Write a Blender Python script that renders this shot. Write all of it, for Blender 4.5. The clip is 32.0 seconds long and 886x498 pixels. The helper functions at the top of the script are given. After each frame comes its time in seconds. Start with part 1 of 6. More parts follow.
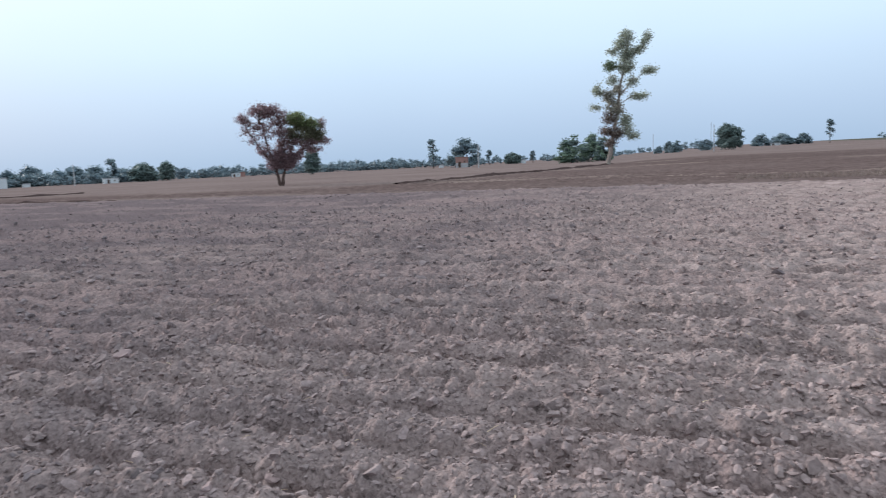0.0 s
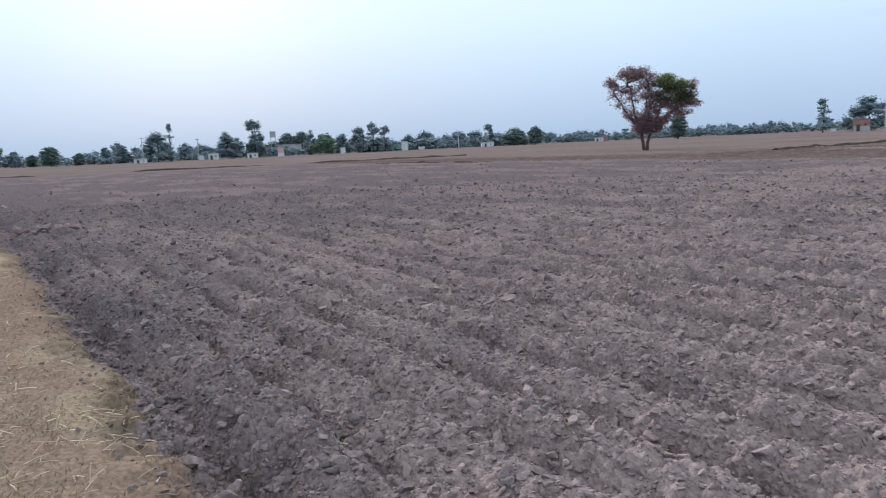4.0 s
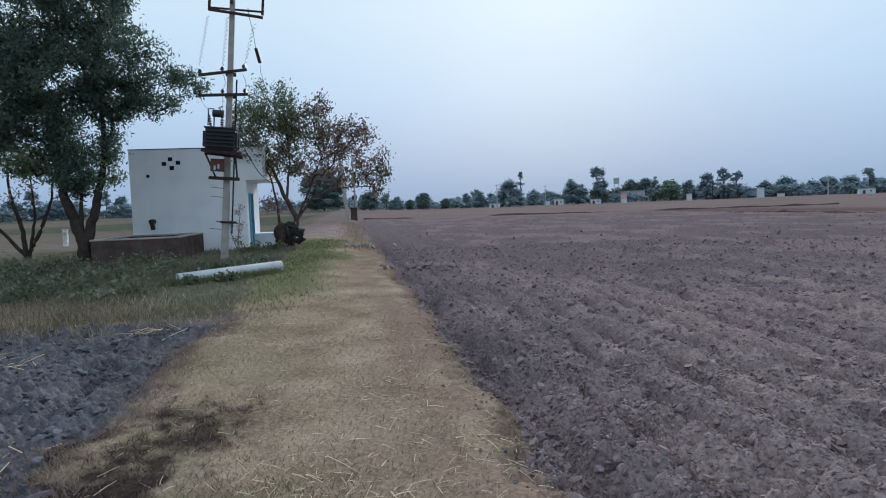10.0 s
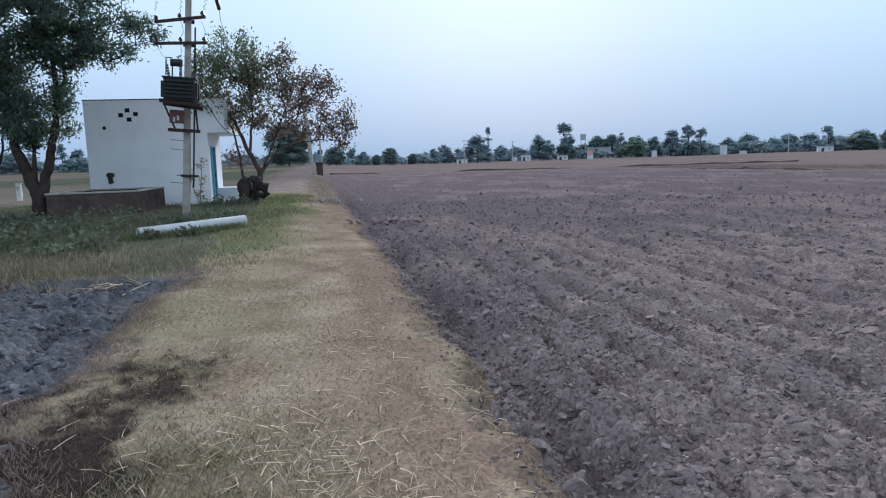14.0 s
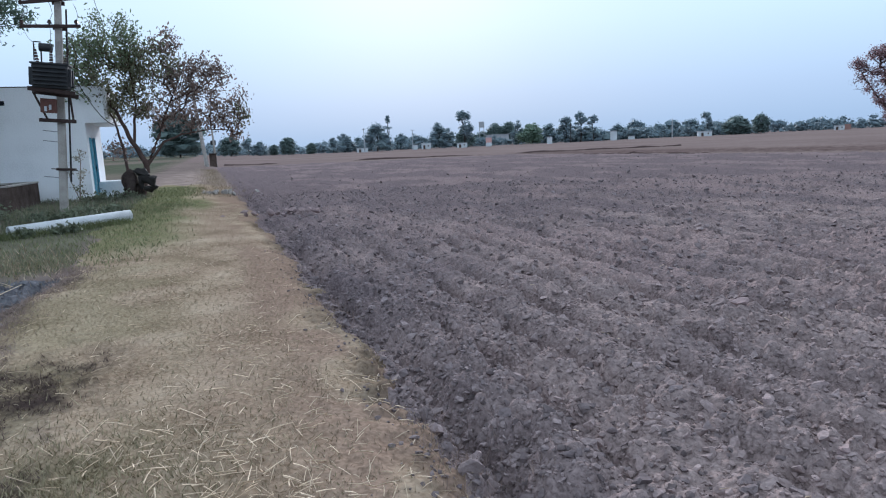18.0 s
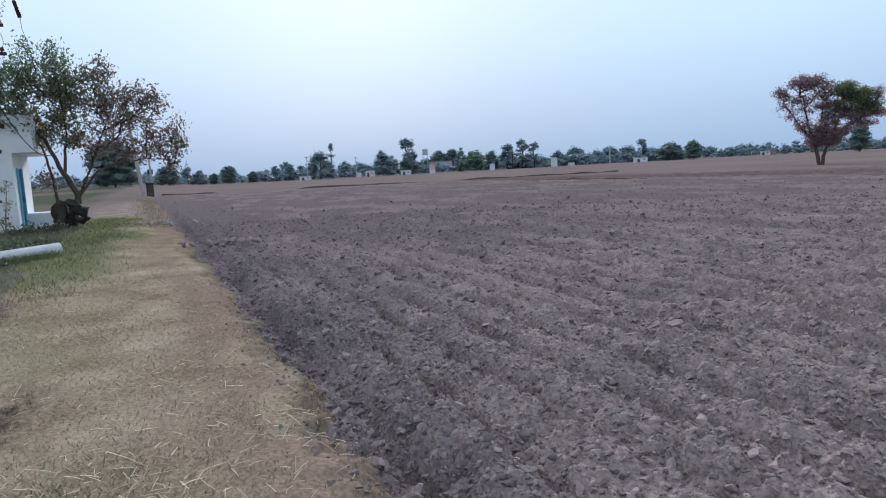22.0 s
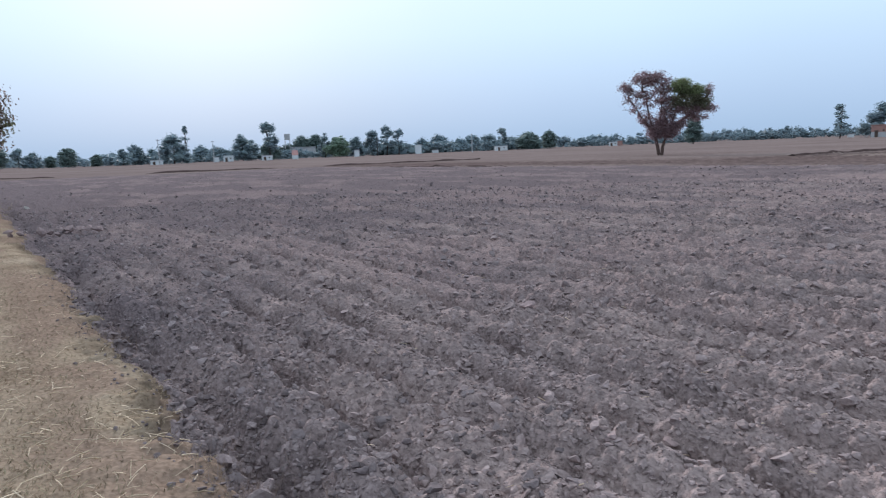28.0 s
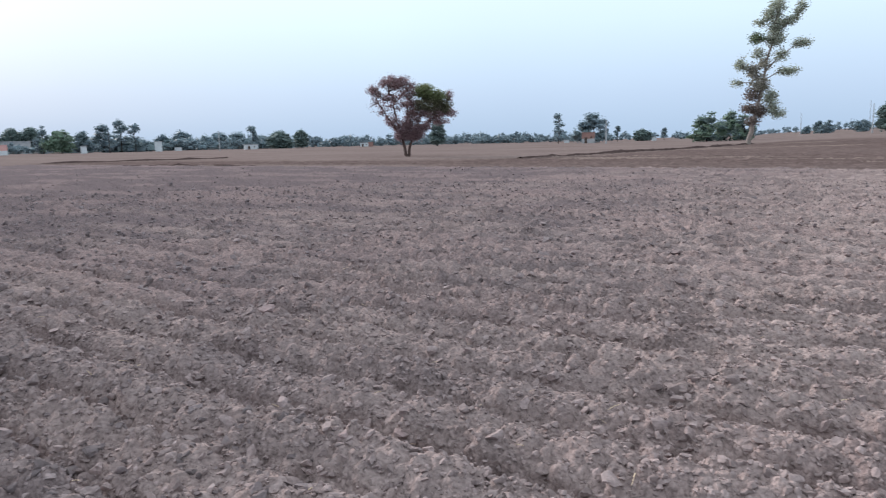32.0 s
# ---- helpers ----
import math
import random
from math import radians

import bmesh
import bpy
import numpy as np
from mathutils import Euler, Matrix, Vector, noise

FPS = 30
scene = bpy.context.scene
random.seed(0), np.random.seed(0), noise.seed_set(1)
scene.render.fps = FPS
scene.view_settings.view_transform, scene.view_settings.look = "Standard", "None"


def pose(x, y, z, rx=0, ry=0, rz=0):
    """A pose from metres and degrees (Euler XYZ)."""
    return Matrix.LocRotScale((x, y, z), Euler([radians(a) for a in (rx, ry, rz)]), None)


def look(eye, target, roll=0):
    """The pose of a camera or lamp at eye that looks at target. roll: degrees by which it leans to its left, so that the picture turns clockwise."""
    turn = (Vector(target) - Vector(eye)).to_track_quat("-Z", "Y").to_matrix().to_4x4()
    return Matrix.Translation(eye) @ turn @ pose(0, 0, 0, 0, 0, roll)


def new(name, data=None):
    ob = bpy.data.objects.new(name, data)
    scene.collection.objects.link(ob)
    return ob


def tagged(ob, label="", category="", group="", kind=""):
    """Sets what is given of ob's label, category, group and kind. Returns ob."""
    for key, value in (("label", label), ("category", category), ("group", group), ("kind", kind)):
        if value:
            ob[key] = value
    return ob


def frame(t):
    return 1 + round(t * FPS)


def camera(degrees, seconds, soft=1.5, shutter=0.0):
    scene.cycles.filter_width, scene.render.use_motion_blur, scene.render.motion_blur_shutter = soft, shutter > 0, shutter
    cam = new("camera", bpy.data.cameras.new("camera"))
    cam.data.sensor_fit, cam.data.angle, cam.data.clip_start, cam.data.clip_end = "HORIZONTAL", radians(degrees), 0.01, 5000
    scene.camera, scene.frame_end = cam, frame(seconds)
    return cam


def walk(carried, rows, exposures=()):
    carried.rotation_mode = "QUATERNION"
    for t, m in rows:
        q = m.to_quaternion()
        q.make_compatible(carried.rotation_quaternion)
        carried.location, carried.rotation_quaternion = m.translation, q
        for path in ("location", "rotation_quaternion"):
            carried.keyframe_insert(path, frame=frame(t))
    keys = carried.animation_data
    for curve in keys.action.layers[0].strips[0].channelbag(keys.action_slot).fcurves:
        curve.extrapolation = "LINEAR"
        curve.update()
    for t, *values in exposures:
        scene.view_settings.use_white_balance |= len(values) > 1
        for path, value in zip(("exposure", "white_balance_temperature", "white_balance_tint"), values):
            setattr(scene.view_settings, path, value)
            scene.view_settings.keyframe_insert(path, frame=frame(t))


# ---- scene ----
cam = camera(66.4, 32.0, 1.1, 0.4)
PATH = [
    (0, (0.21, -1.009, 1.502), (0.147, 0.975, 1.253), -2.7),
    (0.5, (0.181, -1.024, 1.497), (-0.031, 0.949, 1.248), -2.5),
    (1, (0.156, -1.045, 1.497), (-0.21, 0.904, 1.238), -3.0),
    (1.5, (0.135, -1.062, 1.498), (-0.377, 0.857, 1.263), -2.7),
    (2, (0.119, -1.092, 1.502), (-0.52, 0.787, 1.254), -2.4),
    (2.5, (0.109, -1.12, 1.507), (-0.662, 0.709, 1.262), -2.1),
    (3, (0.068, -1.068, 1.477), (-0.791, 0.717, 1.202), -2.6),
    (3.5, (0.038, -1.068, 1.468), (-0.918, 0.663, 1.166), -2.8),
    (5.5, (0.032, -1.253, 1.544), (-1.127, 0.354, 1.275), -2.5),
    (6, (0.02, -1.253, 1.541), (-1.148, 0.348, 1.273), -3.5),
    (6.5, (0.031, -1.286, 1.555), (-1.203, 0.268, 1.304), -3.4),
    (7, (0.032, -1.298, 1.551), (-1.239, 0.223, 1.285), -2.7),
    (7.5, (0.025, -1.307, 1.567), (-1.305, 0.176, 1.385), -2.8),
    (8, (-0.001, -1.324, 1.551), (-1.382, 0.1, 1.301), -2.1),
    (8.5, (-0.012, -1.329, 1.549), (-1.426, 0.063, 1.297), -2.7),
    (9, (-0.015, -1.357, 1.567), (-1.513, -0.045, 1.377), -3.0),
    (9.5, (-0.049, -1.377, 1.565), (-1.666, -0.214, 1.379), -2.4),
    (10, (-0.016, -1.446, 1.585), (-1.737, -0.435, 1.458), -2.2),
    (10.5, (-0.018, -1.442, 1.591), (-1.726, -0.411, 1.453), -2.9),
    (11, (-0.013, -1.44, 1.586), (-1.723, -0.416, 1.422), -3.0),
    (11.5, (-0.012, -1.45, 1.585), (-1.728, -0.437, 1.419), -2.8),
    (12, (-0.009, -1.464, 1.579), (-1.714, -0.439, 1.381), -2.3),
    (12.5, (-0.017, -1.451, 1.567), (-1.714, -0.416, 1.347), -1.9),
    (13, (-0.005, -1.459, 1.569), (-1.684, -0.4, 1.328), -2.4),
    (13.5, (-0.033, -1.431, 1.552), (-1.696, -0.351, 1.291), -1.9),
    (15.5, (-0.044, -1.415, 1.551), (-1.701, -0.323, 1.297), -2.1),
    (16, (-0.041, -1.426, 1.55), (-1.705, -0.354, 1.265), -2.2),
    (16.5, (-0.056, -1.384, 1.545), (-1.67, -0.231, 1.288), -2.0),
    (17, (-0.045, -1.382, 1.537), (-1.641, -0.212, 1.244), -2.3),
    (17.5, (-0.024, -1.357, 1.536), (-1.545, -0.091, 1.247), -2.8),
    (18, (-0.021, -1.345, 1.533), (-1.507, -0.042, 1.229), -2.7),
    (18.5, (-0.025, -1.347, 1.532), (-1.531, -0.067, 1.229), -2.3),
    (19, (-0.012, -1.347, 1.532), (-1.498, -0.046, 1.218), -2.5),
    (19.5, (-0.005, -1.321, 1.547), (-1.417, 0.074, 1.3), -3.3),
    (20, (-0.011, -1.335, 1.547), (-1.459, 0.024, 1.307), -2.8),
    (20.5, (0.0, -1.333, 1.553), (-1.431, 0.051, 1.356), -2.5),
    (21, (0.0, -1.321, 1.546), (-1.389, 0.099, 1.313), -2.8),
    (21.5, (0.009, -1.322, 1.548), (-1.388, 0.09, 1.312), -3.0),
    (22, (0.009, -1.315, 1.548), (-1.371, 0.114, 1.314), -3.1),
    (22.5, (0.007, -1.306, 1.541), (-1.34, 0.148, 1.271), -2.8),
    (23, (0.005, -1.313, 1.543), (-1.362, 0.126, 1.296), -1.4),
    (23.5, (0.011, -1.308, 1.541), (-1.315, 0.163, 1.267), -2.0),
    (24, (0.007, -1.309, 1.535), (-1.32, 0.158, 1.236), -2.3),
    (24.5, (0.006, -1.298, 1.534), (-1.292, 0.191, 1.22), -2.3),
    (26.5, (0.019, -1.266, 1.544), (-1.228, 0.279, 1.304), -3.0),
    (27, (0.012, -1.241, 1.536), (-1.2, 0.327, 1.267), -2.7),
    (27.5, (0.008, -1.225, 1.531), (-1.169, 0.369, 1.254), -2.5),
    (28, (0.028, -1.221, 1.525), (-1.04, 0.445, 1.234), -2.3),
    (28.5, (0.035, -1.21, 1.52), (-0.985, 0.483, 1.216), -1.7),
    (29, (0.066, -1.191, 1.522), (-0.862, 0.555, 1.222), -1.6),
    (29.5, (0.075, -1.183, 1.524), (-0.812, 0.583, 1.216), -2.1),
    (30, (0.085, -1.174, 1.526), (-0.74, 0.622, 1.216), -2.1),
    (30.5, (0.109, -1.152, 1.532), (-0.549, 0.713, 1.234), -1.5),
    (31, (0.12, -1.142, 1.531), (-0.483, 0.743, 1.242), -1.5),
    (31.5, (0.138, -1.137, 1.527), (-0.389, 0.769, 1.226), -1.2),
    (32, (0.159, -1.127, 1.523), (-0.253, 0.805, 1.21), -1.2),
]
EXPOSURES = [(0, 0.21, 6150, 11), (6, 0.18, 5980, 12), (8, 0.1, 5780, 12), (9.2, 0.02, 5680, 10), (10, -0.18, 5730, 10), (11, -0.14, 5730, 10), (12, -0.08, 5730, 10), (13, 0.01, 5650, 10), (16, 0.07, 5650, 11), (18, 0.16, 5650, 11), (23, 0.03, 5750, 11), (28, 0.16, 5880, 11), (32, 0.33, 6280, 12)]
walk(cam, [(t, look(eye, target, roll)) for t, eye, target, roll in PATH], EXPOSURES)

# world, sun and exposure
world = bpy.data.worlds.new("hazy_evening_sky")
scene.world = world
world.use_nodes = True
wn, wl = world.node_tree.nodes, world.node_tree.links
wn.clear()
w_out = wn.new("ShaderNodeOutputWorld")
w_bg = wn.new("ShaderNodeBackground")
w_tc = wn.new("ShaderNodeTexCoord")
w_sep = wn.new("ShaderNodeSeparateXYZ")
w_ramp = wn.new("ShaderNodeValToRGB")
w_sky = wn.new("ShaderNodeTexSky")
w_sky.sky_type = "NISHITA"
w_sky.sun_disc = False
SUN_EL, SUN_AZ = radians(19), radians(-50)
w_sky.sun_elevation, w_sky.sun_rotation = SUN_EL, SUN_AZ
w_sky.dust_density, w_sky.air_density = 4.0, 1.5
w_scale = wn.new("ShaderNodeMixRGB")
w_scale.blend_type = "MULTIPLY"
w_scale.inputs[0].default_value = 1.0
w_scale.inputs[2].default_value = (0.1, 0.1, 0.1, 1)
w_mix = wn.new("ShaderNodeMixRGB")
w_mix.inputs[0].default_value = 0.035
els = w_ramp.color_ramp.elements
els[0].position, els[0].color = 0.0, (0.385, 0.505, 0.645, 1)
els[1].position, els[1].color = 1.0, (0.85, 0.92, 0.95, 1)
for p, c in ((0.06, (0.475, 0.60, 0.75, 1)), (0.16, (0.635, 0.785, 0.915, 1)), (0.27, (0.765, 0.90, 0.96, 1)), (0.5, (0.83, 0.92, 0.96, 1))):
    e = els.new(p)
    e.color = c
# the thin cloud lets more light through on the sun's side
w_dot = wn.new("ShaderNodeVectorMath")
w_dot.operation = "DOT_PRODUCT"
w_dot.inputs[1].default_value = (math.sin(SUN_AZ) * math.cos(SUN_EL), math.cos(SUN_AZ) * math.cos(SUN_EL), math.sin(SUN_EL))
w_map = wn.new("ShaderNodeMapRange")
w_map.inputs[1].default_value, w_map.inputs[2].default_value = 0.55, 1.0
w_map.inputs[3].default_value, w_map.inputs[4].default_value = 0.975, 0.985
w_noise = wn.new("ShaderNodeTexNoise")
w_noise.inputs["Scale"].default_value, w_noise.inputs["Detail"].default_value = 3.0, 3.0
w_nmap = wn.new("ShaderNodeMapRange")
w_nmap.inputs[3].default_value, w_nmap.inputs[4].default_value = 0.96, 1.04
w_mul = wn.new("ShaderNodeMath")
w_mul.operation = "MULTIPLY"
wl.new(w_tc.outputs["Generated"], w_sep.inputs[0])
wl.new(w_sep.outputs["Z"], w_ramp.inputs[0])
wl.new(w_tc.outputs["Generated"], w_dot.inputs[0])
wl.new(w_dot.outputs["Value"], w_map.inputs[0])
wl.new(w_tc.outputs["Generated"], w_noise.inputs["Vector"])
wl.new(w_noise.outputs["Fac"], w_nmap.inputs[0])
wl.new(w_map.outputs[0], w_mul.inputs[0])
wl.new(w_nmap.outputs[0], w_mul.inputs[1])
wl.new(w_sky.outputs[0], w_scale.inputs[1])
wl.new(w_ramp.outputs[0], w_mix.inputs[1])
wl.new(w_scale.outputs[0], w_mix.inputs[2])
wl.new(w_mix.outputs[0], w_bg.inputs[0])
wl.new(w_mul.outputs[0], w_bg.inputs[1])
wl.new(w_bg.outputs[0], w_out.inputs[0])

sun = new("sun", bpy.data.lights.new("sun", "SUN"))
sun.data.energy, sun.data.angle, sun.data.color = 3.0, radians(11), (1.0, 0.93, 0.87)
sun.matrix_world = look((60 * math.sin(SUN_AZ), 60 * math.cos(SUN_AZ), 60 * math.tan(SUN_EL)), (0, 0, 0))


# materials
def material(name, colours, scale=4.0, fine=40.0, rough=0.9, bump=0.3, distance=0.02, metallic=0.0, island=0.0, attrs=(), obrand=0.0, contrast=1.0, broken=0.0):
    """A node material: two noises mix the colours; attrs: (attribute, colour) laid over where the attribute is high."""
    m = bpy.data.materials.new(name)
    m.use_nodes = True
    n, l = m.node_tree.nodes, m.node_tree.links
    b = n["Principled BSDF"]
    b.inputs["Roughness"].default_value, b.inputs["Metallic"].default_value = rough, metallic
    b.inputs["Specular IOR Level"].default_value = 0.25 if rough < 0.84 else 0.0
    tc = n.new("ShaderNodeTexCoord")
    big, small = n.new("ShaderNodeTexNoise"), n.new("ShaderNodeTexNoise")
    big.inputs["Scale"].default_value, big.inputs["Detail"].default_value = scale, 5
    small.inputs["Scale"].default_value, small.inputs["Detail"].default_value = fine, 4
    for t in (big, small):
        l.new(tc.outputs["Object"], t.inputs["Vector"])
    add = n.new("ShaderNodeMath")
    add.operation = "MULTIPLY_ADD"
    add.inputs[1].default_value = 0.55
    half = n.new("ShaderNodeMath")
    half.operation = "MULTIPLY"
    half.inputs[1].default_value = 0.45
    l.new(small.outputs["Fac"], half.inputs[0])
    l.new(big.outputs["Fac"], add.inputs[0])
    l.new(half.outputs[0], add.inputs[2])
    ramp = n.new("ShaderNodeValToRGB")
    e = ramp.color_ramp.elements
    lo, hi = 0.5 - 0.17 / contrast, 0.5 + 0.17 / contrast
    e[0].position, e[0].color = lo, (*colours[0], 1)
    e[1].position, e[1].color = hi, (*colours[-1], 1)
    for i, c in enumerate(colours[1:-1]):
        x = e.new(lo + (hi - lo) * (i + 1) / (len(colours) - 1))
        x.color = (*c, 1)
    l.new(add.outputs[0], ramp.inputs[0])
    colour = ramp.outputs[0]
    for name_a, c in attrs:
        at = n.new("ShaderNodeAttribute")
        at.attribute_name = name_a
        mix = n.new("ShaderNodeMixRGB")
        mix.inputs[2].default_value = (*c, 1)
        vary = n.new("ShaderNodeMixRGB")
        vary.blend_type = "MULTIPLY"
        vary.inputs[0].default_value = 0.7
        vary.inputs[1].default_value = (*c, 1)
        spread = n.new("ShaderNodeMapRange")
        spread.inputs[1].default_value, spread.inputs[2].default_value = 0.3, 0.7
        spread.inputs[3].default_value, spread.inputs[4].default_value = 0.55, 1.45
        spread.clamp = False
        l.new(small.outputs["Fac"], spread.inputs[0])
        l.new(spread.outputs[0], vary.inputs[2])
        l.new(at.outputs["Fac"], mix.inputs[0])
        l.new(colour, mix.inputs[1])
        l.new(vary.outputs[0], mix.inputs[2])
        colour = mix.outputs[0]
    if island or obrand:
        hs = n.new("ShaderNodeHueSaturation")
        if island:
            src = n.new("ShaderNodeNewGeometry").outputs["Random Per Island"]
        else:
            src = n.new("ShaderNodeObjectInfo").outputs["Random"]
        k = island or obrand
        mr = n.new("ShaderNodeMapRange")
        mr.inputs[3].default_value, mr.inputs[4].default_value = 1 - k, 1 + k
        l.new(src, mr.inputs[0])
        l.new(mr.outputs[0], hs.inputs["Value"])
        l.new(colour, hs.inputs["Color"])
        colour = hs.outputs[0]
    l.new(colour, b.inputs["Base Color"])
    if bump:
        bp = n.new("ShaderNodeBump")
        bp.inputs["Strength"].default_value, bp.inputs["Distance"].default_value = bump, distance
        l.new(add.outputs[0], bp.inputs["Height"])
        normal = bp.outputs[0]
        if broken:
            # crumbs with creases between them, at two sizes, on wavering coordinates
            warp = n.new("ShaderNodeMixRGB")
            warp.blend_type = "ADD"
            warp.inputs[0].default_value = 0.035
            l.new(tc.outputs["Object"], warp.inputs[1])
            l.new(small.outputs["Color"], warp.inputs[2])
            for size, deep in ((19.0, 0.026), (47.0, 0.006)):
                cell = n.new("ShaderNodeTexVoronoi")
                cell.inputs["Scale"].default_value = size
                l.new(warp.outputs[0], cell.inputs["Vector"])
                flip = n.new("ShaderNodeMath")
                flip.operation = "SUBTRACT"
                flip.inputs[0].default_value = 1.0
                l.new(cell.outputs["Distance"], flip.inputs[1])
                crease = n.new("ShaderNodeBump")
                crease.inputs["Strength"].default_value, crease.inputs["Distance"].default_value = broken, deep
                l.new(flip.outputs[0], crease.inputs["Height"])
                l.new(normal, crease.inputs["Normal"])
                normal = crease.outputs[0]
        l.new(normal, b.inputs["Normal"])
    return m


def leafy(name, colours, island=0.35, through_light=0.25):
    """Foliage: leaves differ one by one, and let some light through."""
    m = material(name, colours, 0.8, 6.0, 0.6, 0.0, island=island)
    n, l = m.node_tree.nodes, m.node_tree.links
    b, out = n["Principled BSDF"], n["Material Output"]
    tr = n.new("ShaderNodeBsdfTranslucent")
    l.new(b.inputs["Base Color"].links[0].from_socket, tr.inputs[0])
    mx = n.new("ShaderNodeMixShader")
    mx.inputs[0].default_value = through_light
    l.new(b.outputs[0], mx.inputs[1])
    l.new(tr.outputs[0], mx.inputs[2])
    l.new(mx.outputs[0], out.inputs[0])
    return m


SOIL = [(0.19, 0.147, 0.141), (0.302, 0.237, 0.224), (0.365, 0.290, 0.274), (0.44, 0.354, 0.335)]
M = {}
M["soil"] = material("ploughed_soil", SOIL, 1.6, 38.0, 0.95, 0.55, 0.022, contrast=1.5, broken=0.9, attrs=(("damp_shade", (0.156, 0.127, 0.134)), ("warm", (0.30, 0.228, 0.222))))
M["clod"] = material("dry_clod", [(0.235, 0.182, 0.177), (0.315, 0.249, 0.240), (0.395, 0.319, 0.308)], 9.0, 60.0, 0.95, 0.4, 0.008, island=0.24, attrs=(("damp_shade", (0.215, 0.182, 0.188)),))
M["clod_pale"] = material("pale_clod", [(0.25, 0.19, 0.19), (0.345, 0.273, 0.27)], 12.0, 70.0, 0.95, 0.5, 0.01, obrand=0.15)
M["clod_dark"] = material("damp_and_shade_clod", [(0.125, 0.103, 0.107), (0.185, 0.154, 0.158), (0.24, 0.203, 0.205)], 9.0, 60.0, 0.92, 0.5, 0.01, island=0.25)
M["path"] = material("dry_mown_grass_path", [(0.17, 0.125, 0.089), (0.262, 0.201, 0.146), (0.328, 0.259, 0.190), (0.39, 0.318, 0.241)], 1.1, 34.0, 0.95, 0.8, 0.015, contrast=1.35,
                     attrs=(("green", (0.115, 0.135, 0.06)), ("burn", (0.042, 0.032, 0.029)), ("bare", (0.225, 0.160, 0.125))))
M["ground"] = material("field_ground", [(0.148, 0.114, 0.109), (0.192, 0.150, 0.142), (0.232, 0.186, 0.174)], 0.06, 1.1, 0.95, 0.4, 0.05,
                       attrs=(("green", (0.105, 0.105, 0.075)), ("burn", (0.122, 0.090, 0.085)), ("straw", (0.29, 0.232, 0.205)), ("lush", (0.058, 0.078, 0.052))))
M["bank"] = material("dark_turned_earth", [(0.06, 0.042, 0.04), (0.11, 0.08, 0.076)], 0.8, 8.0, 0.95, 0.5, 0.03)
M["plot"] = material("dark_plot_soil", [(0.065, 0.065, 0.076), (0.115, 0.115, 0.129), (0.17, 0.17, 0.184)], 1.6, 22.0, 0.95, 0.6, 0.02, broken=0.9)
M["clod_plot"] = material("dark_plot_clod", [(0.085, 0.085, 0.097), (0.135, 0.135, 0.149), (0.185, 0.185, 0.198)], 9.0, 60.0, 0.92, 0.5, 0.01, island=0.25)
M["straw"] = material("dry_straw", [(0.46, 0.355, 0.25), (0.64, 0.52, 0.385)], 3.0, 20.0, 0.7, 0.0, island=0.3)
M["dry_blade"] = material("dry_grass_blade", [(0.245, 0.190, 0.134), (0.40, 0.330, 0.240)], 1.5, 9.0, 0.85, 0.0, island=0.35)
M["mix_blade"] = material("half_dry_grass_blade", [(0.19, 0.168, 0.108), (0.31, 0.27, 0.18)], 1.5, 9.0, 0.85, 0.0, island=0.35)
M["green_blade"] = leafy("green_grass_blade", [(0.10, 0.118, 0.055), (0.165, 0.180, 0.088)])
M["weed"] = leafy("dark_weed_leaf", [(0.10, 0.118, 0.08), (0.16, 0.178, 0.12)])
M["leaf_dark"] = leafy("dark_green_leaf", [(0.072, 0.112, 0.086), (0.126, 0.176, 0.132)], 0.35, 0.45)
M["leaf_mid"] = leafy("green_leaf", [(0.125, 0.165, 0.10), (0.19, 0.235, 0.145)], 0.35, 0.4)
M["leaf_olive"] = leafy("olive_leaf", [(0.125, 0.130, 0.085), (0.185, 0.185, 0.12)], 0.35, 0.4)
M["leaf_fresh"] = leafy("fresh_green_leaf", [(0.16, 0.20, 0.095), (0.23, 0.27, 0.14)], 0.3, 0.45)
M["leaf_red"] = leafy("russet_leaf", [(0.215, 0.145, 0.162), (0.32, 0.218, 0.235)], 0.3, 0.45)
M["leaf_brown"] = leafy("dry_brown_leaf", [(0.16, 0.125, 0.112), (0.24, 0.19, 0.17)], 0.35, 0.4)
M["leaf_grey"] = leafy("grey_olive_leaf", [(0.29, 0.275, 0.235), (0.39, 0.375, 0.32)], 0.35, 0.45)
# far leaves are lightened and blued: distance haze is painted into their colours
M["far_a"] = leafy("far_bluish_haze_leaf", [(0.15, 0.21, 0.245), (0.20, 0.265, 0.30)], 0.16, 0.38)
M["far_b"] = leafy("far_dark_haze_leaf", [(0.155, 0.215, 0.24), (0.215, 0.28, 0.30)], 0.2, 0.42)
M["far_c"] = leafy("far_green_haze_leaf", [(0.14, 0.21, 0.16), (0.20, 0.27, 0.20)], 0.2, 0.42)
M["far_e"] = leafy("far_deep_green_haze_leaf", [(0.118, 0.168, 0.165), (0.168, 0.222, 0.21)], 0.2, 0.4)
M["far_d"] = leafy("far_pale_haze_leaf", [(0.185, 0.25, 0.295), (0.24, 0.31, 0.35)], 0.16, 0.42)
M["leaf_pale"] = leafy("pale_green_leaf", [(0.33, 0.365, 0.30), (0.44, 0.465, 0.39)], 0.3, 0.5)
M["bark"] = material("brown_bark", [(0.035, 0.028, 0.026), (0.085, 0.068, 0.062)], 6.0, 40.0, 0.95, 0.8, 0.03)
M["bark_pale"] = material("pale_bark", [(0.19, 0.16, 0.145), (0.36, 0.31, 0.28)], 5.0, 40.0, 0.95, 0.6, 0.02)
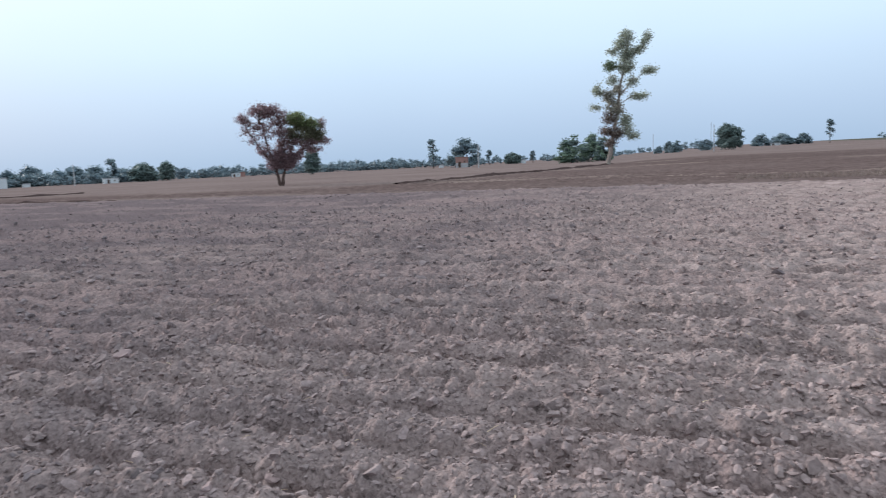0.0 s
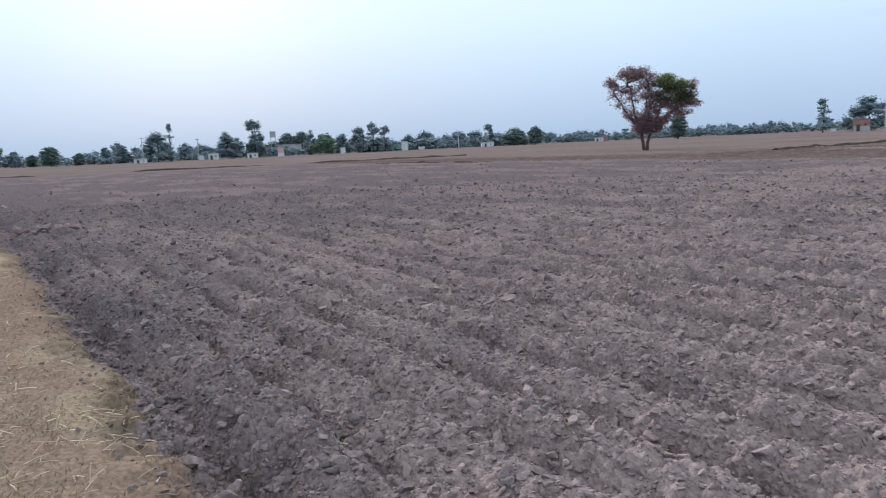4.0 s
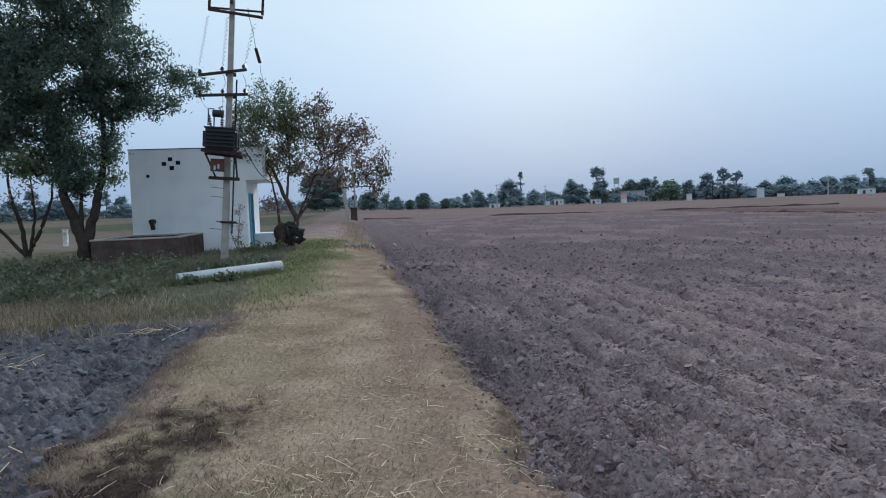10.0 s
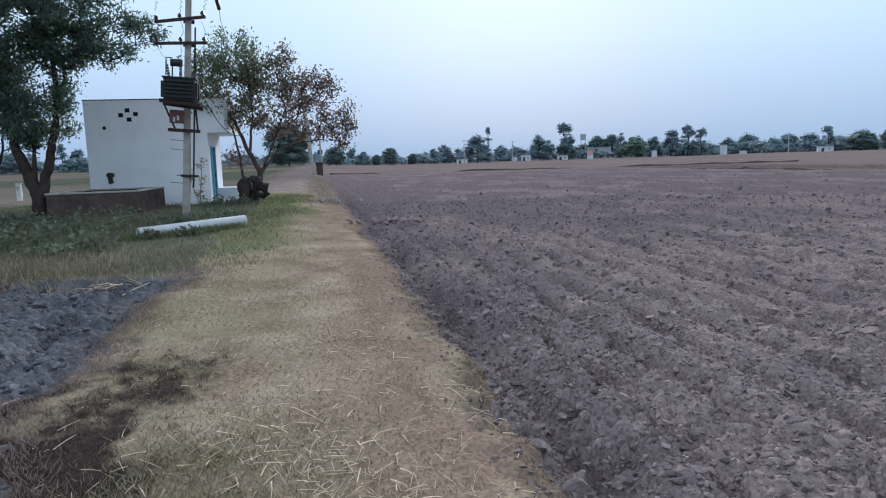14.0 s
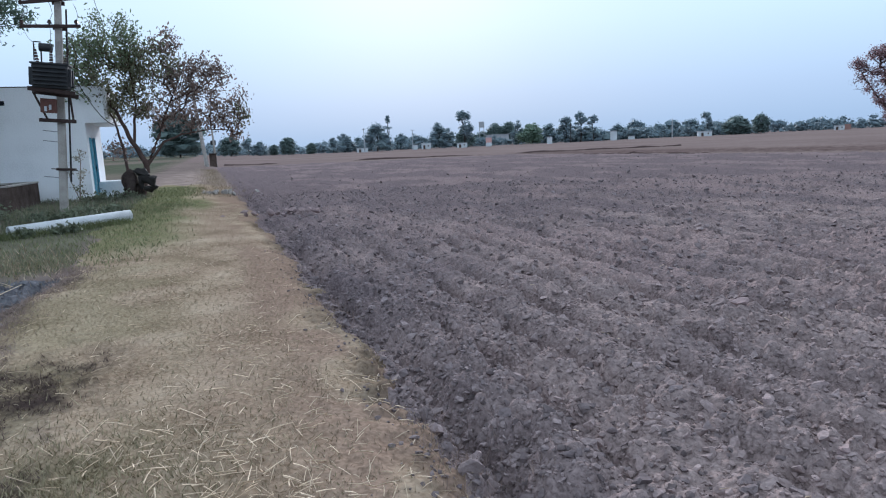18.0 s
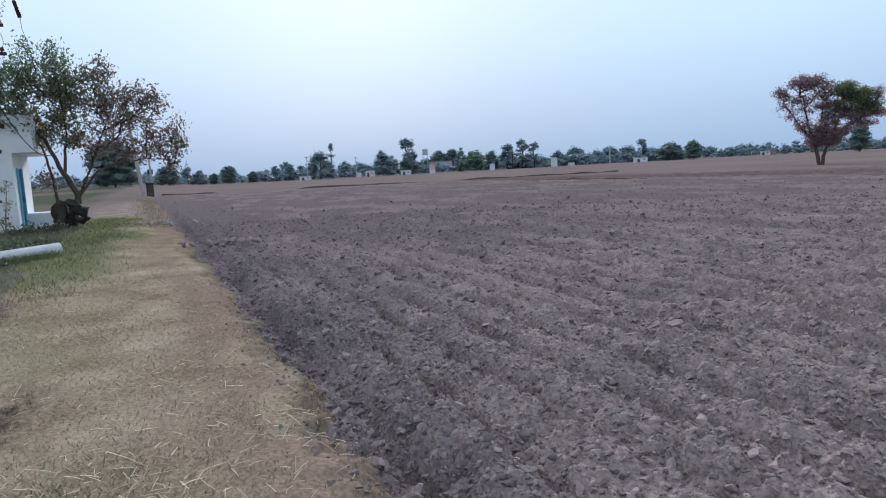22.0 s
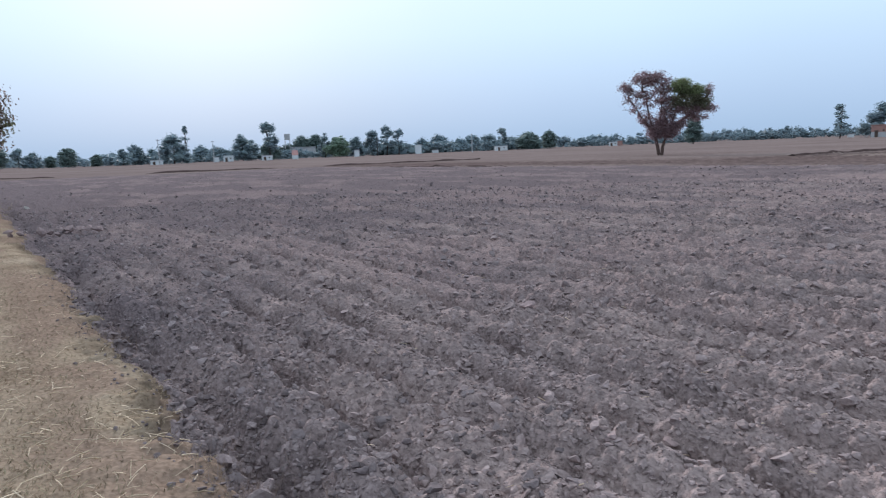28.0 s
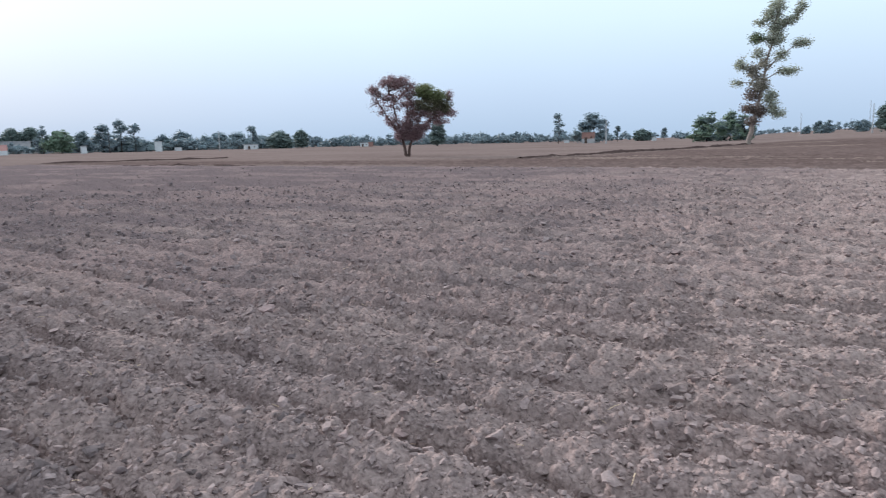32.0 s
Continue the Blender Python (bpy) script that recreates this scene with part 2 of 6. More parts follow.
M["bark_red"] = material("reddish_bark", [(0.065, 0.046, 0.042), (0.13, 0.092, 0.082)], 5.0, 40.0, 0.95, 0.6, 0.02)
M["white"] = material("whitewashed_plaster", [(0.72, 0.74, 0.77), (0.82, 0.84, 0.87), (0.86, 0.88, 0.91)], 1.2, 24.0, 0.85, 0.15, 0.01)
M["white_stain"] = material("stained_whitewash", [(0.30, 0.29, 0.27), (0.66, 0.67, 0.67), (0.78, 0.79, 0.80)], 2.2, 26.0, 0.88, 0.2, 0.01, contrast=1.6)
M["concrete"] = material("weathered_concrete", [(0.24, 0.22, 0.205), (0.36, 0.34, 0.32), (0.46, 0.435, 0.41)], 4.0, 50.0, 0.9, 0.4, 0.01)
M["concrete_dark"] = material("mossy_dark_concrete", [(0.05, 0.038, 0.034), (0.095, 0.072, 0.064), (0.14, 0.11, 0.098)], 2.5, 30.0, 0.9, 0.4, 0.01)
M["pipe"] = material("white_cement_pipe", [(0.40, 0.42, 0.44), (0.56, 0.58, 0.60), (0.62, 0.64, 0.66)], 3.0, 40.0, 0.85, 0.2, 0.005)
M["blue"] = material("blue_painted_door", [(0.10, 0.30, 0.42), (0.17, 0.42, 0.54)], 3.0, 30.0, 0.6, 0.1, 0.005)
M["black"] = material("black_rubber", [(0.012, 0.011, 0.011), (0.032, 0.029, 0.028)], 7.0, 40.0, 0.7, 0.4, 0.01)
# near-black colour for the shade inside openings and the tank
M["void_shade"] = material("void_shade_black", [(0.01, 0.012, 0.018), (0.02, 0.022, 0.03)], 4.0, 20.0, 0.95, 0.0)
M["steel"] = material("rusted_steel", [(0.028, 0.020, 0.020), (0.075, 0.05, 0.045)], 10.0, 60.0, 0.75, 0.3, 0.003, metallic=0.3)
M["trafo"] = material("dark_transformer_paint", [(0.018, 0.020, 0.023), (0.045, 0.046, 0.05)], 6.0, 50.0, 0.6, 0.1, 0.003)
M["rust_box"] = material("rusty_box_paint", [(0.09, 0.04, 0.034), (0.17, 0.085, 0.07)], 7.0, 50.0, 0.8, 0.2, 0.003)
M["porcelain"] = material("brown_porcelain", [(0.03, 0.018, 0.016), (0.06, 0.035, 0.03)], 9.0, 40.0, 0.25, 0.0)
M["wire"] = material("grey_wire", [(0.10, 0.11, 0.13), (0.18, 0.19, 0.21)], 9.0, 50.0, 0.5, 0.0, metallic=0.6)
M["cable"] = material("black_cable", [(0.015, 0.015, 0.018), (0.03, 0.03, 0.034)], 9.0, 50.0, 0.6, 0.0)
M["far_wall"] = material("far_white_wall", [(0.50, 0.54, 0.58), (0.64, 0.68, 0.71)], 0.5, 4.0, 0.9, 0.0)
M["far_grey"] = material("far_grey_wall", [(0.33, 0.34, 0.36), (0.46, 0.46, 0.48)], 0.5, 4.0, 0.9, 0.0)
M["brick_dark"] = material("sooty_brown_brick", [(0.085, 0.06, 0.055), (0.14, 0.10, 0.092)], 0.9, 9.0, 0.9, 0.2, 0.01)
M["brick"] = material("red_brick", [(0.26, 0.155, 0.14), (0.36, 0.225, 0.20)], 0.7, 6.0, 0.9, 0.0)
M["pink"] = material("pink_paint", [(0.55, 0.30, 0.28), (0.66, 0.42, 0.40)], 0.7, 6.0, 0.9, 0.0)
M["pole_far"] = material("pale_far_pole", [(0.34, 0.36, 0.38), (0.46, 0.47, 0.49)], 1.0, 8.0, 0.9, 0.0)


# plan: u runs along the path, v across it towards the large field
UX, UY, VX, VY = -0.924, 0.383, 0.383, 0.924
TURN_UV = math.degrees(math.atan2(VY, VX))


def place(u, v, z=0.0):
    return Vector((UX * u + VX * v, UY * u + VY * v, z))


def uv_pose(u, v, z=0.0, turn=0.0):
    """A pose whose x runs across the path to the field and whose y runs along the path."""
    p = place(u, v, z)
    return pose(p.x, p.y, p.z, 0, 0, TURN_UV + turn)


def step(a, b, x):
    t = np.clip((x - a) / (b - a), 0, 1)
    return t * t * (3 - 2 * t)


HASH = np.random.RandomState(5).rand(256, 256)


def vnoise(x, y, seed=0):
    """Smooth value noise between 0 and 1."""
    x, y = np.asarray(x, float) + 17.3 * seed, np.asarray(y, float) - 9.7 * seed
    i, j = np.floor(x).astype(int), np.floor(y).astype(int)
    fx, fy = x - i, y - j
    fx, fy = fx * fx * (3 - 2 * fx), fy * fy * (3 - 2 * fy)
    a, b = HASH[i % 256, j % 256], HASH[(i + 1) % 256, j % 256]
    c, d = HASH[i % 256, (j + 1) % 256], HASH[(i + 1) % 256, (j + 1) % 256]
    return (a * (1 - fx) + b * fx) * (1 - fy) + (c * (1 - fx) + d * fx) * fy


def lumps(x, y, seed):
    """Domes of uneven height round scattered points, as broken earth lies."""
    i0, j0 = np.floor(x).astype(int), np.floor(y).astype(int)
    best = np.zeros(np.shape(x))
    for di in (-1, 0, 1):
        for dj in (-1, 0, 1):
            i, j = i0 + di, j0 + dj
            px = i + HASH[(i + 31 * seed) % 256, j % 256]
            py = j + HASH[i % 256, (j + 57 * seed) % 256]
            tall = HASH[(i * 3 + seed) % 256, (j * 5 + 11) % 256]
            d2 = ((x - px) ** 2 + (y - py) ** 2) / (0.25 + 0.5 * tall) ** 2
            best = np.maximum(best, (0.25 + 0.75 * tall) * np.clip(1 - d2, 0, 1) ** 0.6)
    return best


def edge_v(u):
    return -0.22 + 0.18 * (vnoise(u * 1.1, 0 * u, 1) - 0.5) + 0.15 * (vnoise(u * 4.0, 0 * u, 2) - 0.5) + 0.07 * (vnoise(u * 13.0, 0 * u, 5) - 0.5)


def left_v(u):
    """Where the path ends on the side of the small ploughed plot."""
    return -3.3 + 0.5 * (vnoise(u * 0.8, 0 * u, 3) - 0.5) + 0.22 * (vnoise(u * 4.0, 0 * u, 4) - 0.5) + 0.75 * step(4.2, 1.8, u)


def plot_end(v):
    return 9.4 + 0.10 * (v + 3.3) * -1 + 0.7 * (vnoise(v * 0.9, 0 * v, 6) - 0.5) + 0.3 * (vnoise(v * 4, 0 * v, 7) - 0.5)


def zones(u, v):
    """0 large ploughed field, 1 path, 2 small ploughed plot, 3 the rest."""
    z = np.full(np.shape(u), 3)
    z[(v > edge_v(u)) & (v < 33.5 + 1.2 * (vnoise(u * 0.15, v * 0, 8) - 0.5)) & (u < 86 - 0.30 * v + 2.5 * (vnoise(v * 0.2, 0 * v, 9) - 0.5))] = 0
    z[(v <= edge_v(u)) & (v > left_v(u)) & (u < 33 + 4 * (vnoise(v * 1.3, 0 * v, 10) - 0.5))] = 1
    z[(v <= left_v(u)) & (u < plot_end(v)) & (v > -60)] = 2
    return z


def damp_and_shade(u, v):
    """Turned soil's darkening: damp along the path, plus painted shade of backlit clods beyond."""
    e = v - edge_v(u)
    # the 0.55 term paints the far left's backlit shade into the soil
    d = np.clip((0.95 * step(3.4, 0.4, e) + 0.85 * step(0.5, 4.0, e) * step(60, 30, e)) * step(-5, 7, u) * (0.45 + 0.7 * vnoise(u * 0.7, v * 1.6, 36)) + 0.55 * step(6, 26, u), 0, 0.95)
    return np.where(v < -3, 0.9, d)


def height(u, v):
    """The land's height, furrows and lumps; far rises are shaped to the camera's view."""
    u, v = np.asarray(u, float), np.asarray(v, float)
    x, y = UX * u + VX * v, UY * u + VY * v
    r = np.hypot(x, y + 1.2)
    bear = np.degrees(np.arctan2(-x, y + 1.2))
    far = np.maximum(0, r - 70)
    h = far * (0.0095 * step(-7, -22, bear) + 0.0068 * step(60, 71, bear) * step(115, 95, bear)) * step(1500, 900, r)
    e = edge_v(u)
    on = step(0.12, -0.40, v - e)
    h = h + on * (0.07 + 0.02 * step(14, 6, u) * (vnoise(u * 1.5, v * 1.5, 11) - 0.5) + 0.014 * (vnoise(u * 9, v * 9, 12) - 0.5) + 0.010 * (vnoise(u * 28, v * 28, 13) - 0.5))
    h = h + 0.18 * step(10, 17, u) * step(-0.4, -2.6, v) * step(-60, -20, v) + 0.10 * step(45, 80, u) * step(0.5, -0.6, v - e) * step(-9, -4, v)
    plot = step(0.1, -0.25, v - left_v(u)) * step(0.15, -0.3, u - plot_end(v))
    soil = np.clip((1 - on) + plot, 0, 1) * step(130, 60, r)
    wob = 1.4 * (vnoise(u * 0.22, v * 0.22, 14) - 0.5) + 0.5 * (vnoise(u * 1.3, v * 1.3, 15) - 0.5)
    wave = 0.5 + 0.5 * np.cos(2 * np.pi * (v / 0.56 + wob * 0.35))
    fur = 0.5 * (1 - wave) - 1.6 * wave ** 5 * (0.25 + 1.1 * vnoise(u * 0.9, v * 1.8, 24))
    near = step(20, 4.5, r) + 0.10 * step(70, 20, r) * step(4.5, 20, r)
    h = h - plot * 0.10
    h = h + soil * (0.112 * near * (0.5 + 0.5 * step(0.2, 1.7, np.where(v < -1.5, 9.0, v - e))) * fur + 0.036 * (vnoise(u * 1.7, v * 1.7, 16) - 0.5) + 0.050 * (vnoise(u * 5.5, v * 5.5, 17) - 0.5)
                    + 0.030 * step(9, 22, r) * (lumps(u * 2.6, v * 2.6, 3) - 0.4)
                    + (0.075 * lumps(u * 7.0, v * 7.0, 1) * (0.45 + 1.0 * wave) + 0.050 * lumps(u * 14.0, v * 14.0, 2)) * (0.35 + 1.1 * vnoise(u * 1.1, v * 2.2, 23)) * (0.55 + 0.45 * step(-3, 3, u)) - 0.04 + 0.008 * (vnoise(u * 34, v * 34, 19) - 0.5))
    d = v - e
    rag = 0.5 + 0.9 * vnoise(u * 1.6, v * 0.7, 20)
    h = h + step(60, 25, u) * (-0.12 * rag * np.exp(-((d - 0.20) / 0.18) ** 2) + 0.02 * rag * np.exp(-((d - 0.62) / 0.2) ** 2) - 0.045 * rag * np.exp(-((d - 1.02) / 0.16) ** 2))
    h = h + 0.12 * step(25, 12, u) * (lumps(u * 3.6, v * 4.4, 4) - 0.35) * np.exp(-((d - 0.42) / 0.34) ** 2)
    return h


def ground_z(u, v):
    return float(height(np.array([u]), np.array([v]))[0])


# mesh helpers
def np_mesh(name, verts, faces, mat, smooth=True, attrs=None):
    """A mesh from numpy arrays; all faces have the same number of corners."""
    verts, faces = np.asarray(verts, np.float32), np.asarray(faces, np.int32)
    me = bpy.data.meshes.new(name)
    k = faces.shape[1]
    me.vertices.add(len(verts))
    me.vertices.foreach_set("co", verts.ravel())
    me.loops.add(faces.size)
    me.loops.foreach_set("vertex_index", faces.ravel())
    me.polygons.add(len(faces))
    me.polygons.foreach_set("loop_start", np.arange(0, faces.size, k, dtype=np.int32))
    me.polygons.foreach_set("use_smooth", np.full(len(faces), smooth))
    for key, values in (attrs or {}).items():
        a = me.attributes.new(key, "FLOAT", "POINT")
        a.data.foreach_set("value", np.asarray(values, np.float32))
    me.materials.append(mat)
    me.update(calc_edges=True)
    return me


def part(name, bm, mat, parent=None, label=""):
    """Links a bmesh as one mesh object under its thing."""
    me = bpy.data.meshes.new(name)
    bm.normal_update()
    bm.to_mesh(me)
    bm.free()
    me.materials.append(mat)
    ob = new(name, me)
    if parent:
        ob.parent = parent
    return tagged(ob, label)


def thing(name, m, label, category, group=""):
    ob = new(name)
    ob.empty_display_size = 0.2
    ob.matrix_world = m
    return tagged(ob, label, category, group)


def box(size, at=(0, 0, 0), bevel=0.0, turn=(0, 0, 0), bm=None):
    """A bevelled block; at is its middle."""
    bm = bm or bmesh.new()
    made = bmesh.ops.create_cube(bm, size=1.0, matrix=pose(*at, *turn) @ Matrix.Diagonal((*size, 1)))
    if bevel:
        edges = list({e for v in made["verts"] for e in v.link_edges})
        bmesh.ops.bevel(bm, geom=edges, offset=bevel, segments=2, affect="EDGES", profile=0.6)
    return bm


def rod(a, b, r0, r1=None, sides=10, bm=None):
    """A tapered round bar from a to b."""
    bm = bm or bmesh.new()
    a, b = Vector(a), Vector(b)
    m = Matrix.Translation((a + b) / 2) @ (b - a).to_track_quat("Z", "Y").to_matrix().to_4x4()
    bmesh.ops.create_cone(bm, cap_ends=True, segments=sides, radius1=r0, radius2=r0 if r1 is None else r1, depth=(b - a).length, matrix=m)
    return bm


def tube(points, radii, sides=6):
    """Vertices and faces of a tapered tube along points."""
    P = np.array(points, float)
    R = np.interp(np.linspace(0, 1, len(P)), np.linspace(0, 1, len(radii)), radii)
    T = np.gradient(P, axis=0)
    T /= np.linalg.norm(T, axis=1)[:, None] + 1e-9
    ref = np.where(np.abs(T[:, 2:3]) > 0.9, np.array([[1.0, 0, 0]]), np.array([[0, 0, 1.0]]))
    A = np.cross(T, ref)
    A /= np.linalg.norm(A, axis=1)[:, None] + 1e-9
    B = np.cross(T, A)
    ang = np.linspace(0, 2 * np.pi, sides, endpoint=False)
    V = P[:, None] + R[:, None, None] * (A[:, None] * np.cos(ang)[None, :, None] + B[:, None] * np.sin(ang)[None, :, None])
    F = [(i * sides + j, i * sides + (j + 1) % sides, (i + 1) * sides + (j + 1) % sides, (i + 1) * sides + j) for i in range(len(P) - 1) for j in range(sides)]
    return V.reshape(-1, 3), np.array(F)


class Pile:
    """Collects vertices and equal faces into one mesh."""

    def __init__(self):
        self.v, self.f, self.n = [], [], 0

    def add(self, v, f):
        self.v.append(v)
        self.f.append(np.asarray(f) + self.n)
        self.n += len(v)

    def mesh(self, name, mat, smooth=True):
        return np_mesh(name, np.concatenate(self.v), np.concatenate(self.f), mat, smooth)


def bent(a, b, rng, sag=0.12, n=6):
    """A slightly crooked line from a to b."""
    a, b = np.array(a, float), np.array(b, float)
    t = np.linspace(0, 1, n)[:, None]
    L = np.linalg.norm(b - a)
    bow = rng.normal(0, sag * L, 3)
    p = a + (b - a) * t + bow * (t * (1 - t)) * 1.6 + rng.normal(0, 0.02 * L, (n, 3)) * (t * (1 - t)) * 4
    return p


def leaves(centres, size, rng, long=1.8, droop=0.0, ways=None, stiff=0.0):
    """Two-triangle pointed leaves at the centres, turned at random or, where stiff, along the twigs' ways."""
    n = len(centres)
    d = rng.normal(0, 1, (n, 3))
    d[:, 2] -= droop
    if ways is not None:
        d = d + stiff * ways
    d /= np.linalg.norm(d, axis=1)[:, None]
    s = np.cross(d, rng.normal(0, 1, (n, 3)))
    s /= np.linalg.norm(s, axis=1)[:, None] + 1e-9
    L = size * rng.uniform(0.6, 1.35, (n, 1))
    a, b = d * L * long / 2, s * L / 2
    up = np.cross(d, s) * L * 0.15
    V = np.stack([centres - a, centres + b + up, centres + a, centres - b + up], 1).reshape(-1, 3)
    F = np.arange(n * 4).reshape(-1, 4)
    return V, F


def scorch(u, v):
    """How black the path is: a wispy burnt patch beside the dark plot, its rim, and the damp crumbs along the field."""
    e = v - edge_v(u)
    wisp = 0.45 * vnoise(u * 1.9, v * 4.2, 30) + 0.35 * vnoise(u * 6, v * 11, 47) + 0.2 * vnoise(u * 22, v * 22, 46)
    body = step(1.55, 0.35, np.hypot((u - 2.5) / 2.1, (v + 2.92 - 0.16 * (u - 2.5)) / 0.64))
    patch = step(0.22, 0.80, wisp * 1.0 + 0.50 * body - 0.28) * step(1.75, 1.2, np.hypot((u - 2.5) / 2.1, (v + 2.92 - 0.16 * (u - 2.5)) / 0.64))
    rim = step(0.34, 0.0, np.abs(v - left_v(u) - 0.06)) * step(0.25, 0.6, vnoise(u * 2, v * 2, 31)) * step(10.5, 9, u)
    rim = np.maximum(rim, step(0.85, 0.15, v - left_v(u) + 0.4 * (vnoise(u * 3, v * 5, 69) - 0.5)) * step(4.6, 2.4, u))
    field = 0.75 * step(-0.36, -0.02, e + 0.22 * (vnoise(u * 5, v * 5, 45) - 0.5)) * (0.6 + 0.4 * vnoise(u * 9, v * 9, 32))
    return np.clip(patch + 0.9 * rim + field, 0, 1)


# the land, in one sheet of rings round the walk that reaches the horizon
def build_land():
    bears = np.concatenate([np.linspace(-40, 102, 740), np.linspace(102, 320, 170)[1:-1]])
    rings = np.concatenate([[0.0005], np.linspace(0.03, 1.88, 80), np.exp(np.arange(math.log(1.9), math.log(62), 0.0064)), np.exp(np.arange(math.log(62.6), math.log(4600), 0.042))])
    B, R = np.meshgrid(np.radians(bears), rings)
    X, Y = -np.sin(B) * R, np.cos(B) * R - 1.2
    U, Vv = UX * X + UY * Y, VX * X + VY * Y
    Z = height(U, Vv)
    Z = np.where(R > 1500, Z - (R - 1500) * 0.0005, Z)
    rows, cols = U.shape
    i, j = np.meshgrid(np.arange(rows - 1), np.arange(cols), indexing="ij")
    k = (j + 1) % cols
    F = np.stack([i * cols + j, (i + 1) * cols + j, (i + 1) * cols + k, i * cols + k], -1).reshape(-1, 4)
    V = np.stack([X, Y, Z], -1).reshape(-1, 3)
    u, v = U.ravel(), Vv.ravel()
    e = v - edge_v(u)
    rr = R.ravel()
    burn_path = scorch(u, v)
    green_path = np.clip(0.75 * step(9.5, 12.5, u - 0.6 * (v + 3)) * step(-1.35, -2.3, v + 0.5 * (vnoise(u * 0.9, v * 0.9, 33) - 0.5)) * step(40, 28, u) + 0.35 * step(1.6, 0.4, np.hypot((u - 2.2) / 1.1, (v + 2.0) / 0.7)) * step(0.3, 0.65, vnoise(u * 2.6, v * 2.6, 34)), 0, 1)
    green_path = np.maximum(green_path, 0.8 * step(0.8, 0.2, np.hypot((u - 20.5) / 4.5, (v + 1.6) / 0.8)))
    green_path = np.maximum(green_path, 0.26 * step(-1.2, -2.2, v) * step(0.35, 0.65, vnoise(u * 1.4, v * 1.4, 49)) * step(1, 3, u))
    bare = np.clip(step(0.5, 0.05, np.abs(v + 0.95 + 0.25 * np.sin(u * 0.5))) * 0.32 + 0.8 * step(0.7, 0.2, np.abs(e + 0.2)) * step(0.35, 0.6, vnoise(u * 1.2, v * 3, 35)), 0, 0.85)
    damp_shade = damp_and_shade(u, v)
    warm = step(0.52, 0.75, vnoise(u * 0.35, v * 0.9, 37)) * 0.4 * step(0.8, 3.5, e)
    band = step(33.0, 38.0, v + 0.8 * (vnoise(u * 0.3, v * 0.3, 38) - 0.5)) * step(64, 52, v + 14 * step(24, 30, u) * 0.9) * step(84, 74, u)
    band = np.maximum(band, step(33.2, 34.5, v) * step(24, 23, u + 0.06 * (v - 56)) * step(150, 125, v) * step(-120, -90, u) * 0.95)
    stripes = 0.75 + 0.6 * vnoise(v * 0.55, u * 0.03, 39) * vnoise(v * 0.2, u * 0.09, 40) * 1.6
    burn = np.clip(band * stripes, 0, 1)
    bank = 0.5 * np.exp(-((u - 25 + 0.06 * (v - 56) + 0.4) / 1.0) ** 2) * step(50, 56, v) * step(135, 120, v) + 0.5 * np.exp(-((u - 86 + 0.30 * v + 0.5) / 1.1) ** 2) * step(-1, 2, v) * step(60, 50, v) * step(0.30, 0.5, vnoise(v * 0.22, 0 * v, 21))
    burn = np.clip(np.maximum(burn, bank), 0, 0.95)
    straw = np.clip(step(0.66, 0.82, vnoise(v * 0.42, u * 0.035, 41)) * band * step(26, 20, u) * 0.5 * step(0.42, 0.65, vnoise(u * 0.13, v * 0.6, 68)) + step(5, 1.5, np.hypot((u + 12) / 2.2, (v - 40.5) / 0.45)) * 0.9 + step(5, 2, np.hypot((u - 27) / 1.2, (v - 54) / 0.25)) * 0.5, 0, 0.9)
    straw = np.maximum(straw, step(6, 2, np.hypot((u - 43) / 4.0, (v + 1.9) / 0.5)) * (0.35 + 0.5 * vnoise(u * 0.7, v * 1.8, 67)))
    side = step(-3.0, -3.6, v) * step(8.8, 10.5, u)
    green = np.clip(side * step(34, 26, u) * (0.7 + 0.5 * vnoise(u * 0.5, v * 0.5, 42)) + 0.70 * step(-4, -6, v) * step(20, 30, u) * (0.6 + 0.5 * vnoise(u * 0.06, v * 0.06, 43)), 0, 0.95)
    green = np.maximum(green, 0.22 * step(30, 36, u) * step(-0.3, -0.9, v) * step(140, 90, u) * (0.6 + 0.5 * vnoise(u * 0.2, v * 0.5, 48)))
    lush = step(-6, -8, v) * step(0.45, 0.6, vnoise(u * 0.018 + 4, v * 0.018, 44)) * step(30, 44, u) * 0.6
    lush = np.maximum(lush, step(120, 150, v) * step(-60, -72, u) * step(0.35, 0.5, vnoise(u * 0.01, v * 0.02, 45)) * 0.7)
    z = zones(u, v)
    fz = z[F[:, 0]]
    near = rr[F[:, 0]] < 3000
    data = {"damp_shade": damp_shade, "warm": warm, "green": np.where(z == 1, green_path, green), "burn": np.where(z == 1, burn_path, burn), "bare": bare, "straw": straw, "lush": lush}
    for code, name, mat, label, keys in ((0, "ploughed_field", "soil", "large ploughed field of dry grey-brown clods beside the path", ("damp_shade", "warm")),
                                         (1, "grass_path", "path", "broad path of short dry yellow grass and scattered straw", ("green", "burn", "bare")),
                                         (2, "side_plot", "plot", "small dark freshly ploughed plot beside the grass path", ("damp_shade",)),
                                         (3, "ground", "ground", "flat farmland of stubble, burnt strips and grass reaching the horizon", ("green", "burn", "straw", "lush"))):
        f = F[fz == code]
        used = np.unique(f)
        back = np.zeros(len(V), np.int64)
        back[used] = np.arange(len(used))
        ob = new(name, np_mesh(name, V[used], back[f], M[mat], True, {a: data[a][used] for a in keys}))
        tagged(ob, label, {0: "field", 1: "path", 2: "field", 3: "ground"}[code], kind="structure")


build_land()


